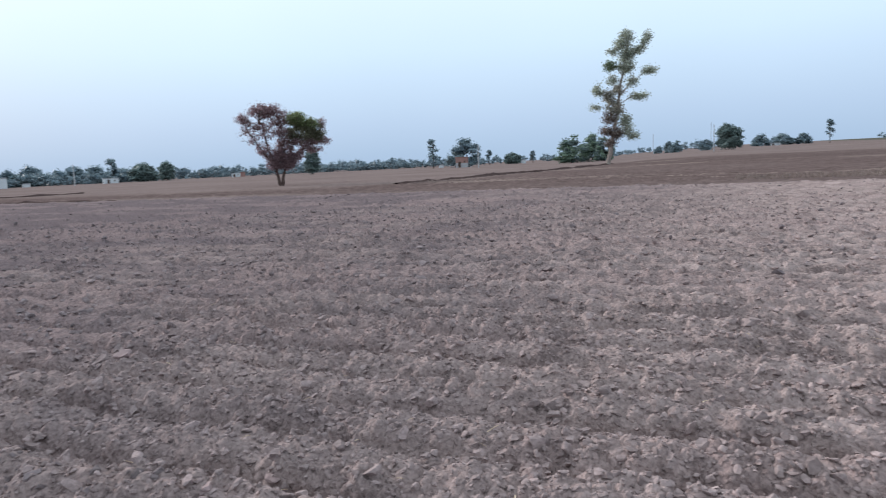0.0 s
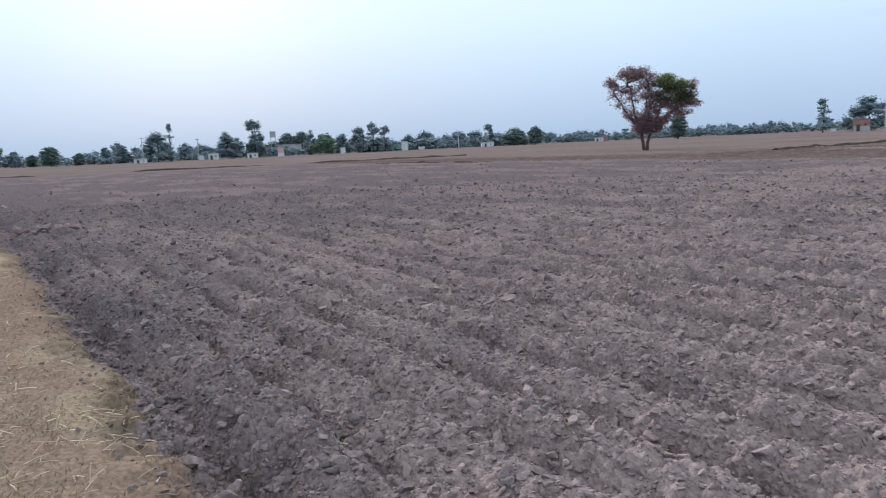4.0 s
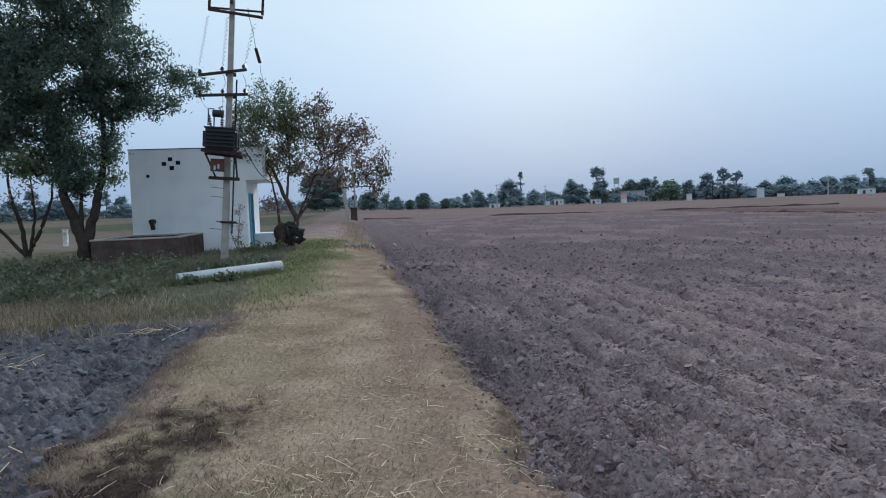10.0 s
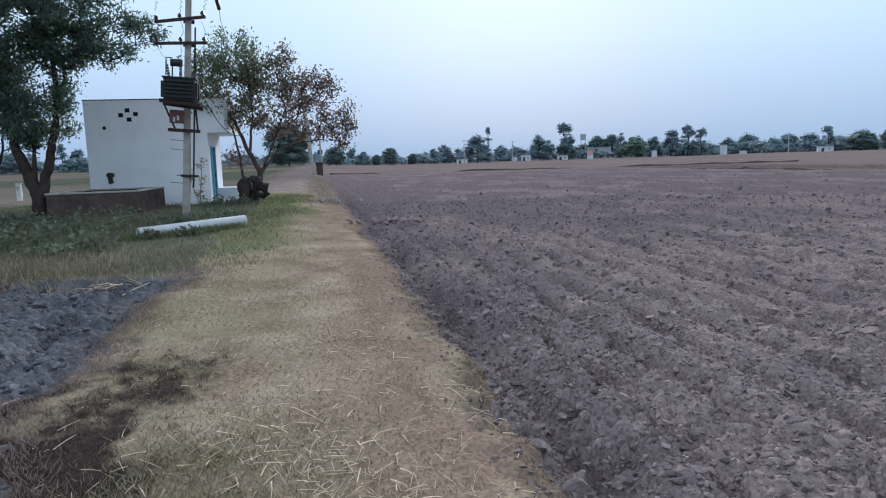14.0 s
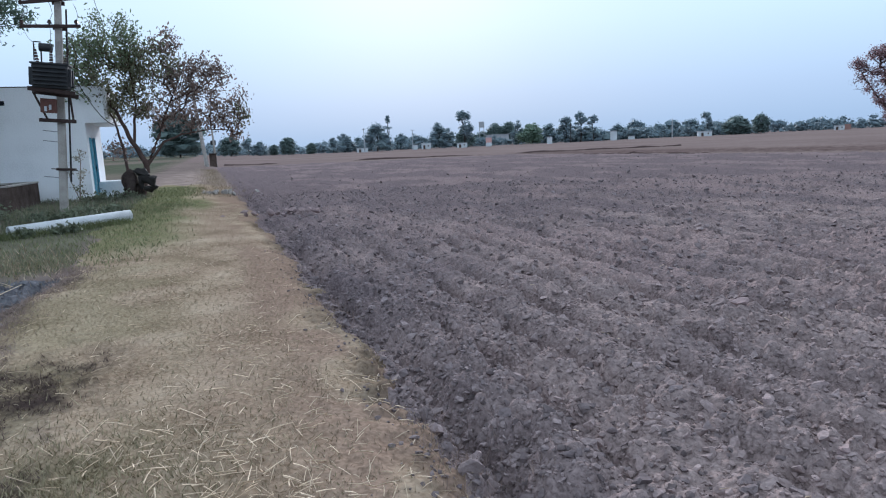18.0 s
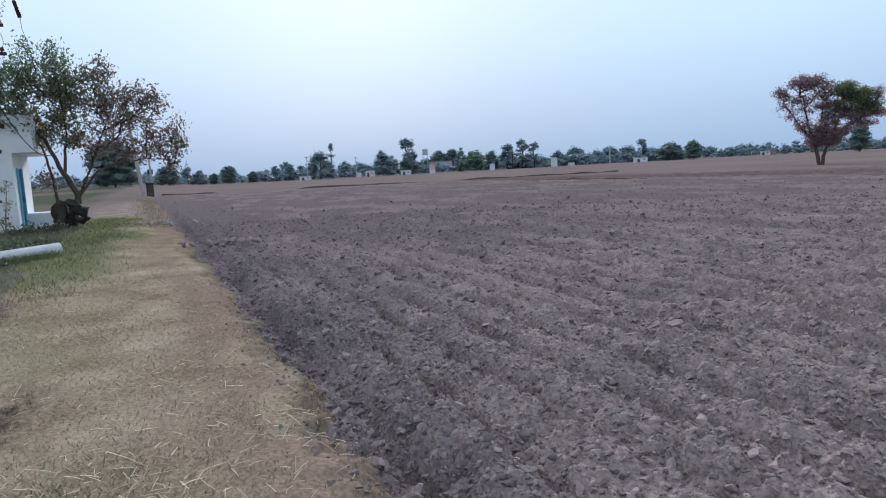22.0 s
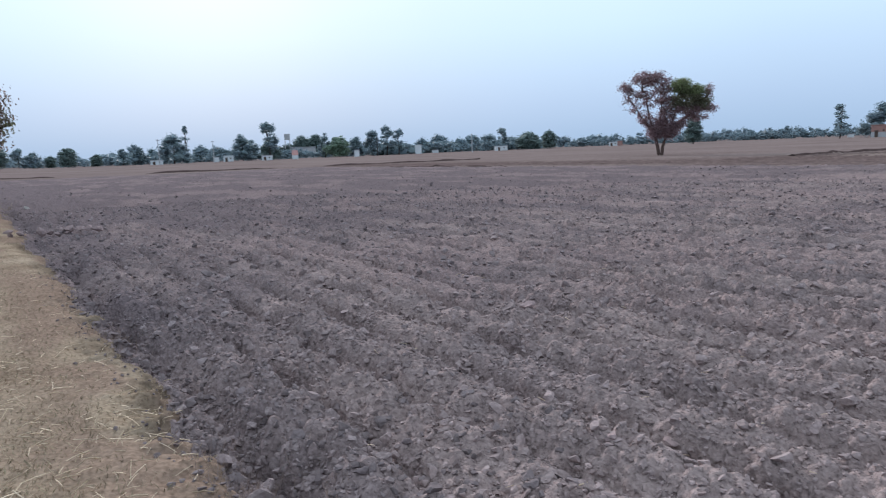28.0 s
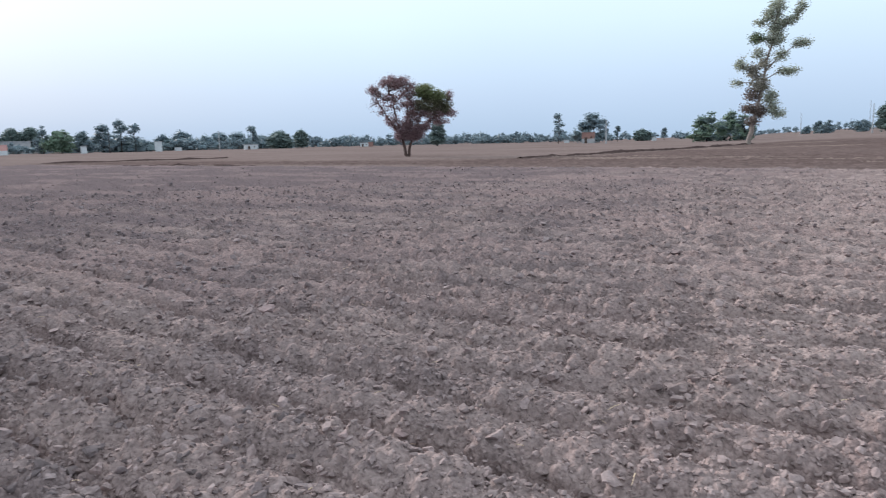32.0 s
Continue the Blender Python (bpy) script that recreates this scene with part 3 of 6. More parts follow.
# clods
def clod_shape(seed, level):
    bm = bmesh.new()
    bmesh.ops.create_icosphere(bm, subdivisions=level, radius=1.0)
    rng = np.random.RandomState(seed)
    sx, sy, sz = rng.uniform(0.8, 1.45), rng.uniform(0.75, 1.15), rng.uniform(0.5, 0.85)
    cuts = rng.normal(0, 1, (7, 3))
    cuts /= np.linalg.norm(cuts, axis=1)[:, None]
    for vert in bm.verts:
        c = vert.co
        for k in cuts:
            over = c.dot(Vector(k)) - 0.48
            if over > 0:
                c = c - Vector(k) * over
        c = c * (1.12 + 0.32 * (noise.noise(c * 2.1 + Vector((seed, 0, 0)))) + 0.30 * noise.noise(c * 4.6 + Vector((0, seed, 0))))
        vert.co = Vector((c.x * sx, c.y * sy, c.z * sz))
    v = np.array([q.co[:] for q in bm.verts])
    f = np.array([[q.index for q in p.verts] for p in bm.faces])
    bm.free()
    return v, f


FINE = [clod_shape(s, 2) for s in range(1, 9)]
ROUGH = [clod_shape(s + 20, 1) for s in range(1, 9)]


def strew(name, label, n, rmin, rmax, size, shapes, mat, zone, seed, bear=(-38, 99), power=1.0, keep=None, sink=0.25):
    """Lumps of earth lying on a zone of the land, as one object of stuff."""
    rng = np.random.RandomState(seed)
    q = rng.rand(n)
    r = (rmin ** power + q * (rmax ** power - rmin ** power)) ** (1 / power)
    b = np.radians(rng.uniform(*bear, n))
    x, y = -np.sin(b) * r, np.cos(b) * r - 1.2
    u, v = UX * x + UY * y, VX * x + VY * y
    ok = zones(u, v) == zone
    if keep:
        ok &= keep(u, v, rng)
    x, y, u, v, r = x[ok], y[ok], u[ok], v[ok], r[ok]
    s = size * np.exp(np.clip(rng.normal(0, 0.45, len(x)), -1.2, 0.95))
    z = height(u, v) + s * (0.45 - sink)
    pile, damp_shades = Pile(), []
    which = rng.randint(0, len(shapes), len(x))
    for k, (sv, sf) in enumerate(shapes):
        idx = np.where(which == k)[0]
        if not len(idx):
            continue
        m = len(idx)
        a, t, c = rng.uniform(0, 2 * np.pi, m), rng.normal(0, 0.45, m), rng.normal(0, 0.45, m)
        ca, sa, ct, st, cc, sc = np.cos(a), np.sin(a), np.cos(t), np.sin(t), np.cos(c), np.sin(c)
        zero, one = np.zeros(m), np.ones(m)
        Rz = np.stack([np.stack([ca, -sa, zero], -1), np.stack([sa, ca, zero], -1), np.stack([zero, zero, one], -1)], 1)
        Rx = np.stack([np.stack([one, zero, zero], -1), np.stack([zero, ct, -st], -1), np.stack([zero, st, ct], -1)], 1)
        Ry = np.stack([np.stack([cc, zero, sc], -1), np.stack([zero, one, zero], -1), np.stack([-sc, zero, cc], -1)], 1)
        Q = np.einsum("mij,mjk,mkl->mil", Rz, Rx, Ry)
        W = np.einsum("mij,vj->mvi", Q, sv) * s[idx][:, None, None] + np.stack([x[idx], y[idx], z[idx]], -1)[:, None]
        damp_shades.append(np.repeat(damp_and_shade(u[idx], v[idx]), len(sv)))
        f = sf[None] + (np.arange(m) * len(sv))[:, None, None]
        pile.add(W.reshape(-1, 3), f.reshape(-1, 3))
    ob = new(name, np_mesh(name, np.concatenate(pile.v), np.concatenate(pile.f), mat, False, {"damp_shade": np.concatenate(damp_shades)}))
    return tagged(ob, label, "soil clods", kind="stuff")


row = lambda u, v, rng: rng.rand(len(u)) < 0.22 + 0.55 * (0.5 + 0.5 * np.cos(2 * np.pi * (v / 0.56 + (1.4 * (vnoise(u * 0.22, v * 0.22, 14) - 0.5)) * 0.35))) + 0.5 * (vnoise(u * 1.4, v * 1.4, 25) - 0.3)
strew("near_clods", "countless dry grey-brown clods on the ploughed field", 15500, 2.0, 6.5, 0.0172, FINE, M["clod"], 0, 61, power=1.2, keep=row, sink=0.28)
strew("big_clods", "larger dry lumps of earth among the clods of the field", 1500, 2.2, 14.0, 0.027, FINE, M["clod"], 0, 60, power=1.2, keep=row, sink=0.36)
strew("crumbs", "small crumbs of dry soil on the ploughed field", 30000, 1.5, 7.0, 0.0105, ROUGH, M["clod"], 0, 62, power=1.15)
strew("middle_clods", "countless dry clods on the ploughed field", 42000, 6.2, 26.0, 0.024, ROUGH, M["clod"], 0, 63, power=1.25, keep=row, sink=0.26)
# farther clods take the dark colour to paint in their backlit, shaded sides
strew("farther_clods", "scattered larger clods on the ploughed field, dark with painted shade", 3600, 9.0, 60.0, 0.034, ROUGH, M["clod_dark"], 0, 64, power=1.3)
strew("dark_edge_clods", "dark damp clods along the edge of the field", 7000, 2.0, 14.0, 0.0165, FINE, M["clod_dark"], 0, 65, bear=(20, 80), power=1.2, keep=lambda u, v, rng: (v < 1.3 + 0.4 * rng.normal(size=len(u))))
strew("dark_plot_clods", "dark damp clods on the small plot", 7000, 2.5, 15.0, 0.022, FINE, M["clod_plot"], 2, 66, bear=(60, 102), power=1.3)
strew("edge_lumps", "dark crumbling lumps in the furrow along the path", 26000, 2.0, 15.0, 0.019, ROUGH, M["clod_dark"], 0, 68, bear=(20, 80), power=1.3, keep=lambda u, v, rng: (v - edge_v(u) < np.abs(rng.normal(0.08, 0.30, len(u)))), sink=0.2)
strew("trodden_clods", "dry clods of the ploughed field near the bend of the path", 6000, 0.4, 7.0, 0.018, ROUGH, M["clod"], 0, 69, bear=(99, 322), power=1.3)
strew("trodden_clods", "dry clods at the near edge of the ploughed field", 2500, 0.3, 2.1, 0.015, ROUGH, M["clod"], 0, 70, bear=(-38, 99), power=1.5)


def single_clod(u, v, size, seed, mat, label):
    v0, f0 = clod_shape(seed, 2)
    ob = new("soil_clod", np_mesh("soil_clod", v0 * size, f0, M[mat], False))
    p = place(u, v, ground_z(u, v) + size * 0.30)
    ob.matrix_world = pose(p.x, p.y, p.z, 0, 0, seed * 47 % 360)
    tagged(ob, label, "clod", "large clods on the ploughed field")


def clod_xy(x, y, size, seed, mat="clod_pale", label="large pale dry clod lying on the ploughed field"):
    single_clod(UX * x + UY * y, VX * x + VY * y, size, seed, mat, label)


# trees
def branch_out(wood, targets, reach, rng, tip_r, seg=0.45):
    """Twigs that lead from the nearest wood to each target; gives the last way of each twig. Wood that carries more twigs is thicker."""
    order = np.argsort(np.min(np.linalg.norm(targets[:, None] - wood[None, ::3], axis=2), axis=1))
    pos = np.zeros((len(wood) + len(targets) * 14, 3))
    pos[:len(wood)] = wood
    up = np.full(len(pos), -1)
    n = len(wood)
    lines, ways = [], np.zeros_like(targets)
    for t in order:
        c = targets[t]
        gap = pos[:n] - c
        d = np.linalg.norm(gap, axis=1) + 0.7 * np.maximum(0, gap[:, 2] + 0.1)
        a = int(np.argmin(d))
        L = float(np.linalg.norm(gap[a]))
        k = int(min(12, max(2, math.ceil(L / seg))))
        f = np.linspace(0, 1, k + 1)[1:, None]
        bow = rng.normal(0, 0.10 * L, 3) + (0, 0, -0.10 * L)
        P = pos[a] + (c - pos[a]) * f + bow * (f * (1 - f)) * 1.6
        pos[n:n + k] = P
        up[n:n + k] = [a] + list(range(n, n + k - 1))
        lines.append([a] + list(range(n, n + k)))
        way = P[-1] - (P[-2] if k > 1 else pos[a])
        ways[t] = way / (np.linalg.norm(way) + 1e-9)
        n += k
    load = np.zeros(n)
    for line in lines:
        load[line[-1]] += 1
    for i in range(n - 1, len(wood) - 1, -1):
        load[up[i]] += load[i]
    pile = Pile()
    for line in lines:
        r = tip_r * np.maximum(1, load[line]) ** 0.40
        r[0] = min(r[0], r[1] * 1.15)
        pile.add(*tube(pos[line], np.minimum(r, reach), 5))
    return pile, ways


def tree(name, label, m, stems, blobs, leaf, bark="bark", seed=1, group="", tip_r=0.012, long=1.8, droop=0.0, category="tree", per=16, spread=0.22, stiff=0.0, full=1.0, hollow=0.55, swell=1.0):
    """stems: lines with a first and last radius; blobs: middle, radii, number of leaves, material, of the foliage, which twigs carry in small tufts of per leaves."""
    rng = np.random.RandomState(seed)
    root = thing(name, m, label, category, group)
    wood = Pile()
    joints = []
    for line, r0, r1 in stems:
        pts = np.array(line, float)
        t = np.linspace(0, len(pts) - 1, len(pts) * 5)
        P = np.stack([np.interp(t, np.arange(len(pts)), pts[:, k]) for k in range(3)], 1)
        P[1:] += rng.normal(0, r0 * 0.14, P[1:].shape)
        wood.add(*tube(P, (r0 * 1.25, r0, (r0 + r1) / 2, r1), 9))
        joints.append(P[len(P) // 3:])
    targets, tuft = [], []
    for b, (c, rad, n, mat) in enumerate(blobs):
        q = max(3, int(n * full / per))
        d = rng.normal(0, 1, (q, 3))
        d /= np.linalg.norm(d, axis=1)[:, None]
        targets.append(np.array(c) + d * swell * np.array(rad) * (hollow + (1 - hollow) * rng.rand(q, 1)) ** 0.6 * rng.uniform(0.55, 1.08, (q, 1)))
        tuft += [b] * q
    targets, tuft = np.concatenate(targets), np.array(tuft)
    twigs, ways = branch_out(np.concatenate(joints), targets, max(r for _, r, _ in stems) * 0.55, rng, tip_r)
    wood.add(np.concatenate(twigs.v), np.concatenate(twigs.f))
    mats = [b[3] for b in blobs]
    crowns = {}
    for mat in dict.fromkeys(mats):
        idx = np.where(np.array([mats[b] == mat for b in tuft]))[0]
        k = np.repeat(idx, rng.randint(max(1, per // 2), per * 3 // 2 + 1, len(idx)))
        back = rng.uniform(0, 2.2, (len(k), 1)) * spread
        c = targets[k] - ways[k] * back + rng.normal(0, spread, (len(k), 3)) * (1, 1, 0.75)
        crowns.setdefault(mat, Pile()).add(*leaves(c, leaf, rng, long, droop, ways[k], stiff))
    ob = new("trunk", wood.mesh("trunk", M[bark]))
    ob.parent = root
    for mat, pile in crowns.items():
        ob = new("crown", pile.mesh("crown", M[mat], False))
        ob.parent = root
    return root


def facing(x, y, z=None):
    """A pose whose x runs to the right and whose y runs away, as seen from the path."""
    if z is None:
        z = ground_z(UX * x + UY * y, VX * x + VY * y)
    return pose(x, y, z, 0, 0, math.degrees(math.atan2(-x, y + 1.2)))


# red and green tree out in the field
tree("lone_tree", "lone tree in the field, half russet and half green foliage", facing(-18.85, 70.6), (
    ([(-0.05, 0, -0.15), (-0.30, 0, 1.1), (-0.65, 0.1, 2.4), (-1.15, 0, 4.2), (-1.5, 0, 6.6)], 0.15, 0.05),
    ([(0.10, 0, -0.15), (0.32, 0, 1.2), (0.85, -0.1, 2.5), (2.0, 0, 3.5), (3.7, 0.1, 4.6)], 0.14, 0.05),
    ([(-0.40, 0, 1.5), (-0.05, 0.2, 3.4), (0.2, 0, 6.0)], 0.12, 0.04), ([(-0.6, 0, 2.2), (-1.9, 0, 4.0), (-3.2, 0, 6.2)], 0.10, 0.03), ([(0.9, 0, 2.6), (1.5, 0.2, 4.4), (2.2, 0, 6.2)], 0.10, 0.03)),
    (((-1.2, 0, 7.9), (1.9, 1.6, 0.75), 1500, "leaf_red"), ((-3.4, 0, 7.1), (0.8, 1.0, 0.7), 500, "leaf_red"), ((-2.5, 0, 5.7), (1.6, 1.5, 1.3), 620, "leaf_red"), ((-0.8, 0, 6.1), (1.6, 1.5, 1.4), 820, "leaf_red"), ((0.5, 0.2, 7.2), (0.9, 1.1, 0.9), 600, "leaf_red"),
     ((-1.5, 0, 3.8), (1.0, 1.0, 0.9), 520, "leaf_red"), ((0.0, 0, 2.9), (1.5, 1.2, 1.0), 2400, "leaf_red"), ((0.9, 0, 2.3), (1.2, 1.0, 0.5), 900, "leaf_red"), ((-0.6, 0, 2.2), (0.9, 0.9, 0.5), 600, "leaf_red"), ((1.7, 0, 3.1), (0.9, 0.9, 0.6), 600, "leaf_red"), ((0.7, 0, 4.2), (1.0, 1.0, 0.9), 800, "leaf_red"), ((0.8, 0, 5.4), (0.8, 1.0, 0.9), 620, "leaf_red"),
     ((2.0, 0, 7.0), (1.2, 1.3, 0.75), 1700, "leaf_fresh"), ((3.4, 0, 6.4), (1.2, 1.2, 0.6), 1300, "leaf_fresh"), ((2.3, 0, 5.5), (1.8, 1.5, 1.0), 2100, "leaf_olive"), ((3.9, 0, 5.3), (1.1, 1.1, 0.9), 1100, "leaf_olive"), ((2.8, 0, 4.5), (1.7, 1.2, 0.6), 1100, "leaf_red"),
     ((4.6, 0, 6.5), (0.35, 0.5, 0.6), 220, "leaf_red"), ((4.8, 0, 4.7), (0.7, 0.6, 0.4), 330, "leaf_red"), ((2.9, 0, 3.7), (1.2, 0.9, 0.4), 320, "leaf_red"), ((4.0, 0, 3.8), (0.6, 0.6, 0.4), 180, "leaf_red")), 0.085, "bark_red", 11, long=1.7, per=16, spread=0.20, tip_r=0.015, full=2.1, swell=1.12, hollow=0.35)

# tall thin tree by the earth bank
tree("tall_tree", "tall slender tree with patchy foliage and a leaning pale trunk", facing(24.6, 113.0) @ Matrix(((1, 0, -0.092, 0), (0, 1, 0, 0), (0, 0, 0.94, 0), (0, 0, 0, 1))), (
    ([(0, 0, -0.3), (0.75, 0, 3.0), (1.4, 0, 5.8), (2.1, 0, 8.7), (2.7, 0.2, 12.9), (3.9, 0, 17.5), (4.3, 0, 21.3)], 0.30, 0.05),
    ([(2.6, 0, 11.5), (4.2, 0, 13.4), (6.8, 0, 15.2)], 0.11, 0.04), ([(3.7, 0, 16.8), (5.6, 0, 18.6), (7.2, 0, 20.4)], 0.10, 0.03), ([(2.2, 0, 9.2), (0.8, 0, 11.2), (-0.8, 0, 12.8)], 0.10, 0.03), ([(1.5, 0, 6.0), (2.9, 0, 7.0), (3.6, 0, 7.6)], 0.08, 0.03)),
    (((4.3, 0, 21.6), (1.3, 1.2, 0.8), 620, "leaf_pale"), ((7.3, 0, 20.8), (0.8, 0.8, 1.0), 330, "leaf_pale"), ((3.0, 0, 20.3), (1.0, 1.0, 0.8), 420, "leaf_pale"), ((1.7, 0, 19.3), (0.8, 0.8, 0.4), 200, "leaf_pale"), ((4.3, 0, 18.9), (1.5, 1.3, 1.0), 820, "leaf_pale"), ((6.2, 0, 19.2), (1.0, 0.9, 0.7), 330, "leaf_pale"),
     ((1.3, 0, 16.9), (1.1, 1.0, 0.7), 420, "leaf_mid"), ((3.9, 0, 16.6), (1.7, 1.4, 1.1), 900, "leaf_pale"), ((7.5, 0, 15.5), (1.4, 0.9, 0.5), 460, "leaf_pale"), ((1.6, 0, 14.6), (1.0, 0.9, 0.5), 260, "leaf_pale"), ((4.6, 0, 13.9), (1.2, 1.0, 0.7), 330, "leaf_pale"), ((-1.0, 0, 12.9), (0.8, 0.8, 0.9), 380, "leaf_pale"),
     ((0.9, 0, 11.9), (1.2, 1.1, 0.9), 520, "leaf_grey"), ((2.4, 0, 12.8), (1.0, 1.0, 0.9), 330, "leaf_grey"), ((5.9, 0, 11.2), (1.5, 0.9, 0.4), 420, "leaf_pale"), ((-1.4, 0, 10.1), (0.8, 0.7, 0.3), 160, "leaf_pale"), ((1.8, 0, 9.8), (1.6, 1.3, 1.0), 900, "leaf_grey"), ((0.8, 0, 8.1), (1.2, 1.1, 0.8), 520, "leaf_brown"),
     ((3.2, 0, 7.7), (1.0, 0.9, 0.9), 460, "leaf_pale"), ((0.1, 0, 5.9), (1.2, 1.0, 0.6), 420, "leaf_brown"), ((3.6, 0, 5.9), (0.9, 0.9, 0.8), 420, "leaf_pale"), ((2.0, 0, 5.2), (1.1, 1.0, 0.8), 520, "leaf_brown"), ((4.5, 0, 4.7), (1.1, 0.8, 0.45), 330, "leaf_pale"), ((0.7, 0, 3.8), (1.1, 1.0, 0.6), 300, "leaf_brown")), 0.17, "bark_pale", 12, long=1.5, per=14, spread=0.34, tip_r=0.015, full=1.8, swell=(1.05, 1.0, 1.5), hollow=0.3)

# large dark tree by the tank
tree("large_tree", "large dark green tree with a forked trunk beside the tank", uv_pose(20.6, -9.0, 0.20), (
    ([(0, 0, -0.15), (-0.03, 0, 0.65), (-0.28, 0, 1.5), (-0.50, 0, 2.1), (-0.65, 0.2, 3.2), (-1.1, 0, 6.5)], 0.17, 0.05),
    ([(0.02, 0, 0.45), (0.12, 0, 0.8), (0.36, 0, 1.7), (0.62, -0.1, 2.6), (0.75, 0, 3.6), (0.6, 0, 7.0)], 0.13, 0.04), ([(-0.10, 0, 1.0), (-0.06, 0, 1.5), (0.0, 0.1, 2.4)], 0.08, 0.03)),
    (((-1.6, 0, 7.5), (2.1, 2.0, 1.6), 2100, "leaf_dark"), ((0.55, 0, 7.6), (1.45, 1.9, 1.5), 1500, "leaf_dark"), ((1.5, -0.4, 6.2), (1.0, 1.3, 1.0), 650, "leaf_dark"), ((-0.4, -0.5, 5.6), (1.9, 1.7, 1.3), 2000, "leaf_dark"), ((-2.5, 0, 5.6), (1.7, 1.6, 1.4), 1600, "leaf_dark"),
     ((2.5, 0, 5.6), (1.0, 0.9, 0.6), 210, "leaf_dark"), ((3.2, 0, 5.3), (0.6, 0.6, 0.55), 100, "leaf_dark"), ((2.4, -0.2, 4.7), (0.9, 0.8, 0.35), 190, "leaf_dark"), ((1.0, 0, 4.9), (1.2, 1.2, 0.8), 900, "leaf_dark"), ((-1.1, 0, 4.3), (1.5, 1.3, 0.8), 1100, "leaf_dark"), ((-0.3, 0, 9.0), (1.8, 2.0, 1.2), 1600, "leaf_dark"),
     ((-4.0, 0.4, 6.5), (1.7, 1.7, 1.6), 1300, "leaf_dark"), ((-0.3, 0, 3.4), (0.9, 0.8, 0.6), 500, "leaf_dark"), ((0.8, 0, 2.75), (0.35, 0.4, 0.5), 130, "leaf_mid"), ((0.95, 0, 3.6), (0.5, 0.5, 0.5), 190, "leaf_dark"), ((-1.5, 0, 3.2), (0.8, 0.8, 0.6), 380, "leaf_mid"), ((-2.6, 0, 3.9), (1.0, 0.9, 0.6), 460, "leaf_dark"), ((-0.25, 0, 2.75), (0.6, 0.8, 0.6), 420, "leaf_dark")),
    0.047, "bark", 13, long=2.6, droop=0.5, per=40, full=6.0, spread=0.145, tip_r=0.006, stiff=0.4)

# bushy tree in front of the pump house, with upright leaves
tree("small_tree", "small spreading tree with sparse green and brown leaves", uv_pose(25.0, -3.62, 0.22) @ Matrix.Diagonal((1.04, 1.04, 1.09, 1)), (
    ([(0.15, 0, -0.1), (0.22, 0, 0.3), (0.43, 0, 1.0), (0.02, 0, 1.8), (-0.33, 0, 2.7), (-0.9, 0, 3.4)], 0.10, 0.025),
    ([(0.43, 0, 1.0), (1.0, 0, 1.7), (1.6, 0, 1.93), (2.5, 0, 2.05), (3.2, 0, 2.0)], 0.034, 0.010), ([(0.43, 0, 1.0), (0.85, 0, 1.85), (1.2, 0.1, 2.7), (1.6, 0, 3.5)], 0.05, 0.015),
    ([(-0.1, 0, -0.1), (-0.23, 0, 1.4), (-0.4, 0, 2.4), (-1.0, 0, 3.6)], 0.045, 0.015), ([(0.1, 0, 1.7), (0.25, 0.1, 2.9), (0.2, 0, 4.4)], 0.04, 0.012)),
    (((0.2, 0, 5.15), (0.35, 0.5, 0.55), 120, "leaf_mid"), ((-0.65, 0, 5.2), (0.18, 0.3, 0.4), 60, "leaf_mid"), ((-0.15, 0, 4.6), (0.9, 0.9, 0.5), 380, "leaf_mid"), ((-1.1, 0, 4.6), (0.6, 0.7, 0.4), 210, "leaf_mid"), ((-1.25, 0, 3.9), (0.6, 0.7, 0.6), 260, "leaf_mid"), ((-0.2, 0, 3.8), (1.0, 0.9, 0.7), 560, "leaf_olive"),
     ((0.9, 0, 4.2), (0.8, 0.8, 0.65), 400, "leaf_olive"), ((1.4, 0, 4.8), (0.4, 0.5, 0.4), 110, "leaf_brown"), ((1.65, 0, 3.6), (0.7, 0.7, 0.6), 320, "leaf_brown"), ((2.45, 0, 4.0), (0.6, 0.5, 0.45), 180, "leaf_brown"), ((2.95, 0, 3.75), (0.4, 0.4, 0.3), 90, "leaf_brown"), ((2.5, 0, 3.0), (0.6, 0.6, 0.5), 200, "leaf_brown"),
     ((3.4, 0, 3.0), (0.35, 0.4, 0.4), 100, "leaf_brown"), ((3.55, 0, 2.6), (0.25, 0.3, 0.3), 60, "leaf_olive"), ((3.35, 0, 2.05), (0.3, 0.3, 0.3), 60, "leaf_brown"), ((2.9, 0, 2.35), (0.4, 0.4, 0.25), 80, "leaf_brown"), ((2.0, 0, 2.5), (0.5, 0.5, 0.35), 110, "leaf_brown"), ((1.03, 0, 2.7), (0.7, 0.6, 0.4), 190, "leaf_brown"),
     ((0.27, 0, 2.95), (0.7, 0.6, 0.4), 200, "leaf_olive"), ((-0.5, 0, 3.0), (0.5, 0.5, 0.4), 150, "leaf_olive"), ((-1.45, 0, 3.35), (0.45, 0.5, 0.4), 130, "leaf_mid"), ((-0.45, 0, 1.6), (0.35, 0.3, 0.35), 50, "leaf_brown")), 0.056, "bark_red", 14, long=2.2, per=9, spread=0.13, tip_r=0.0050, stiff=0.8, full=3.3, droop=-0.3, swell=1.38, hollow=0.3)

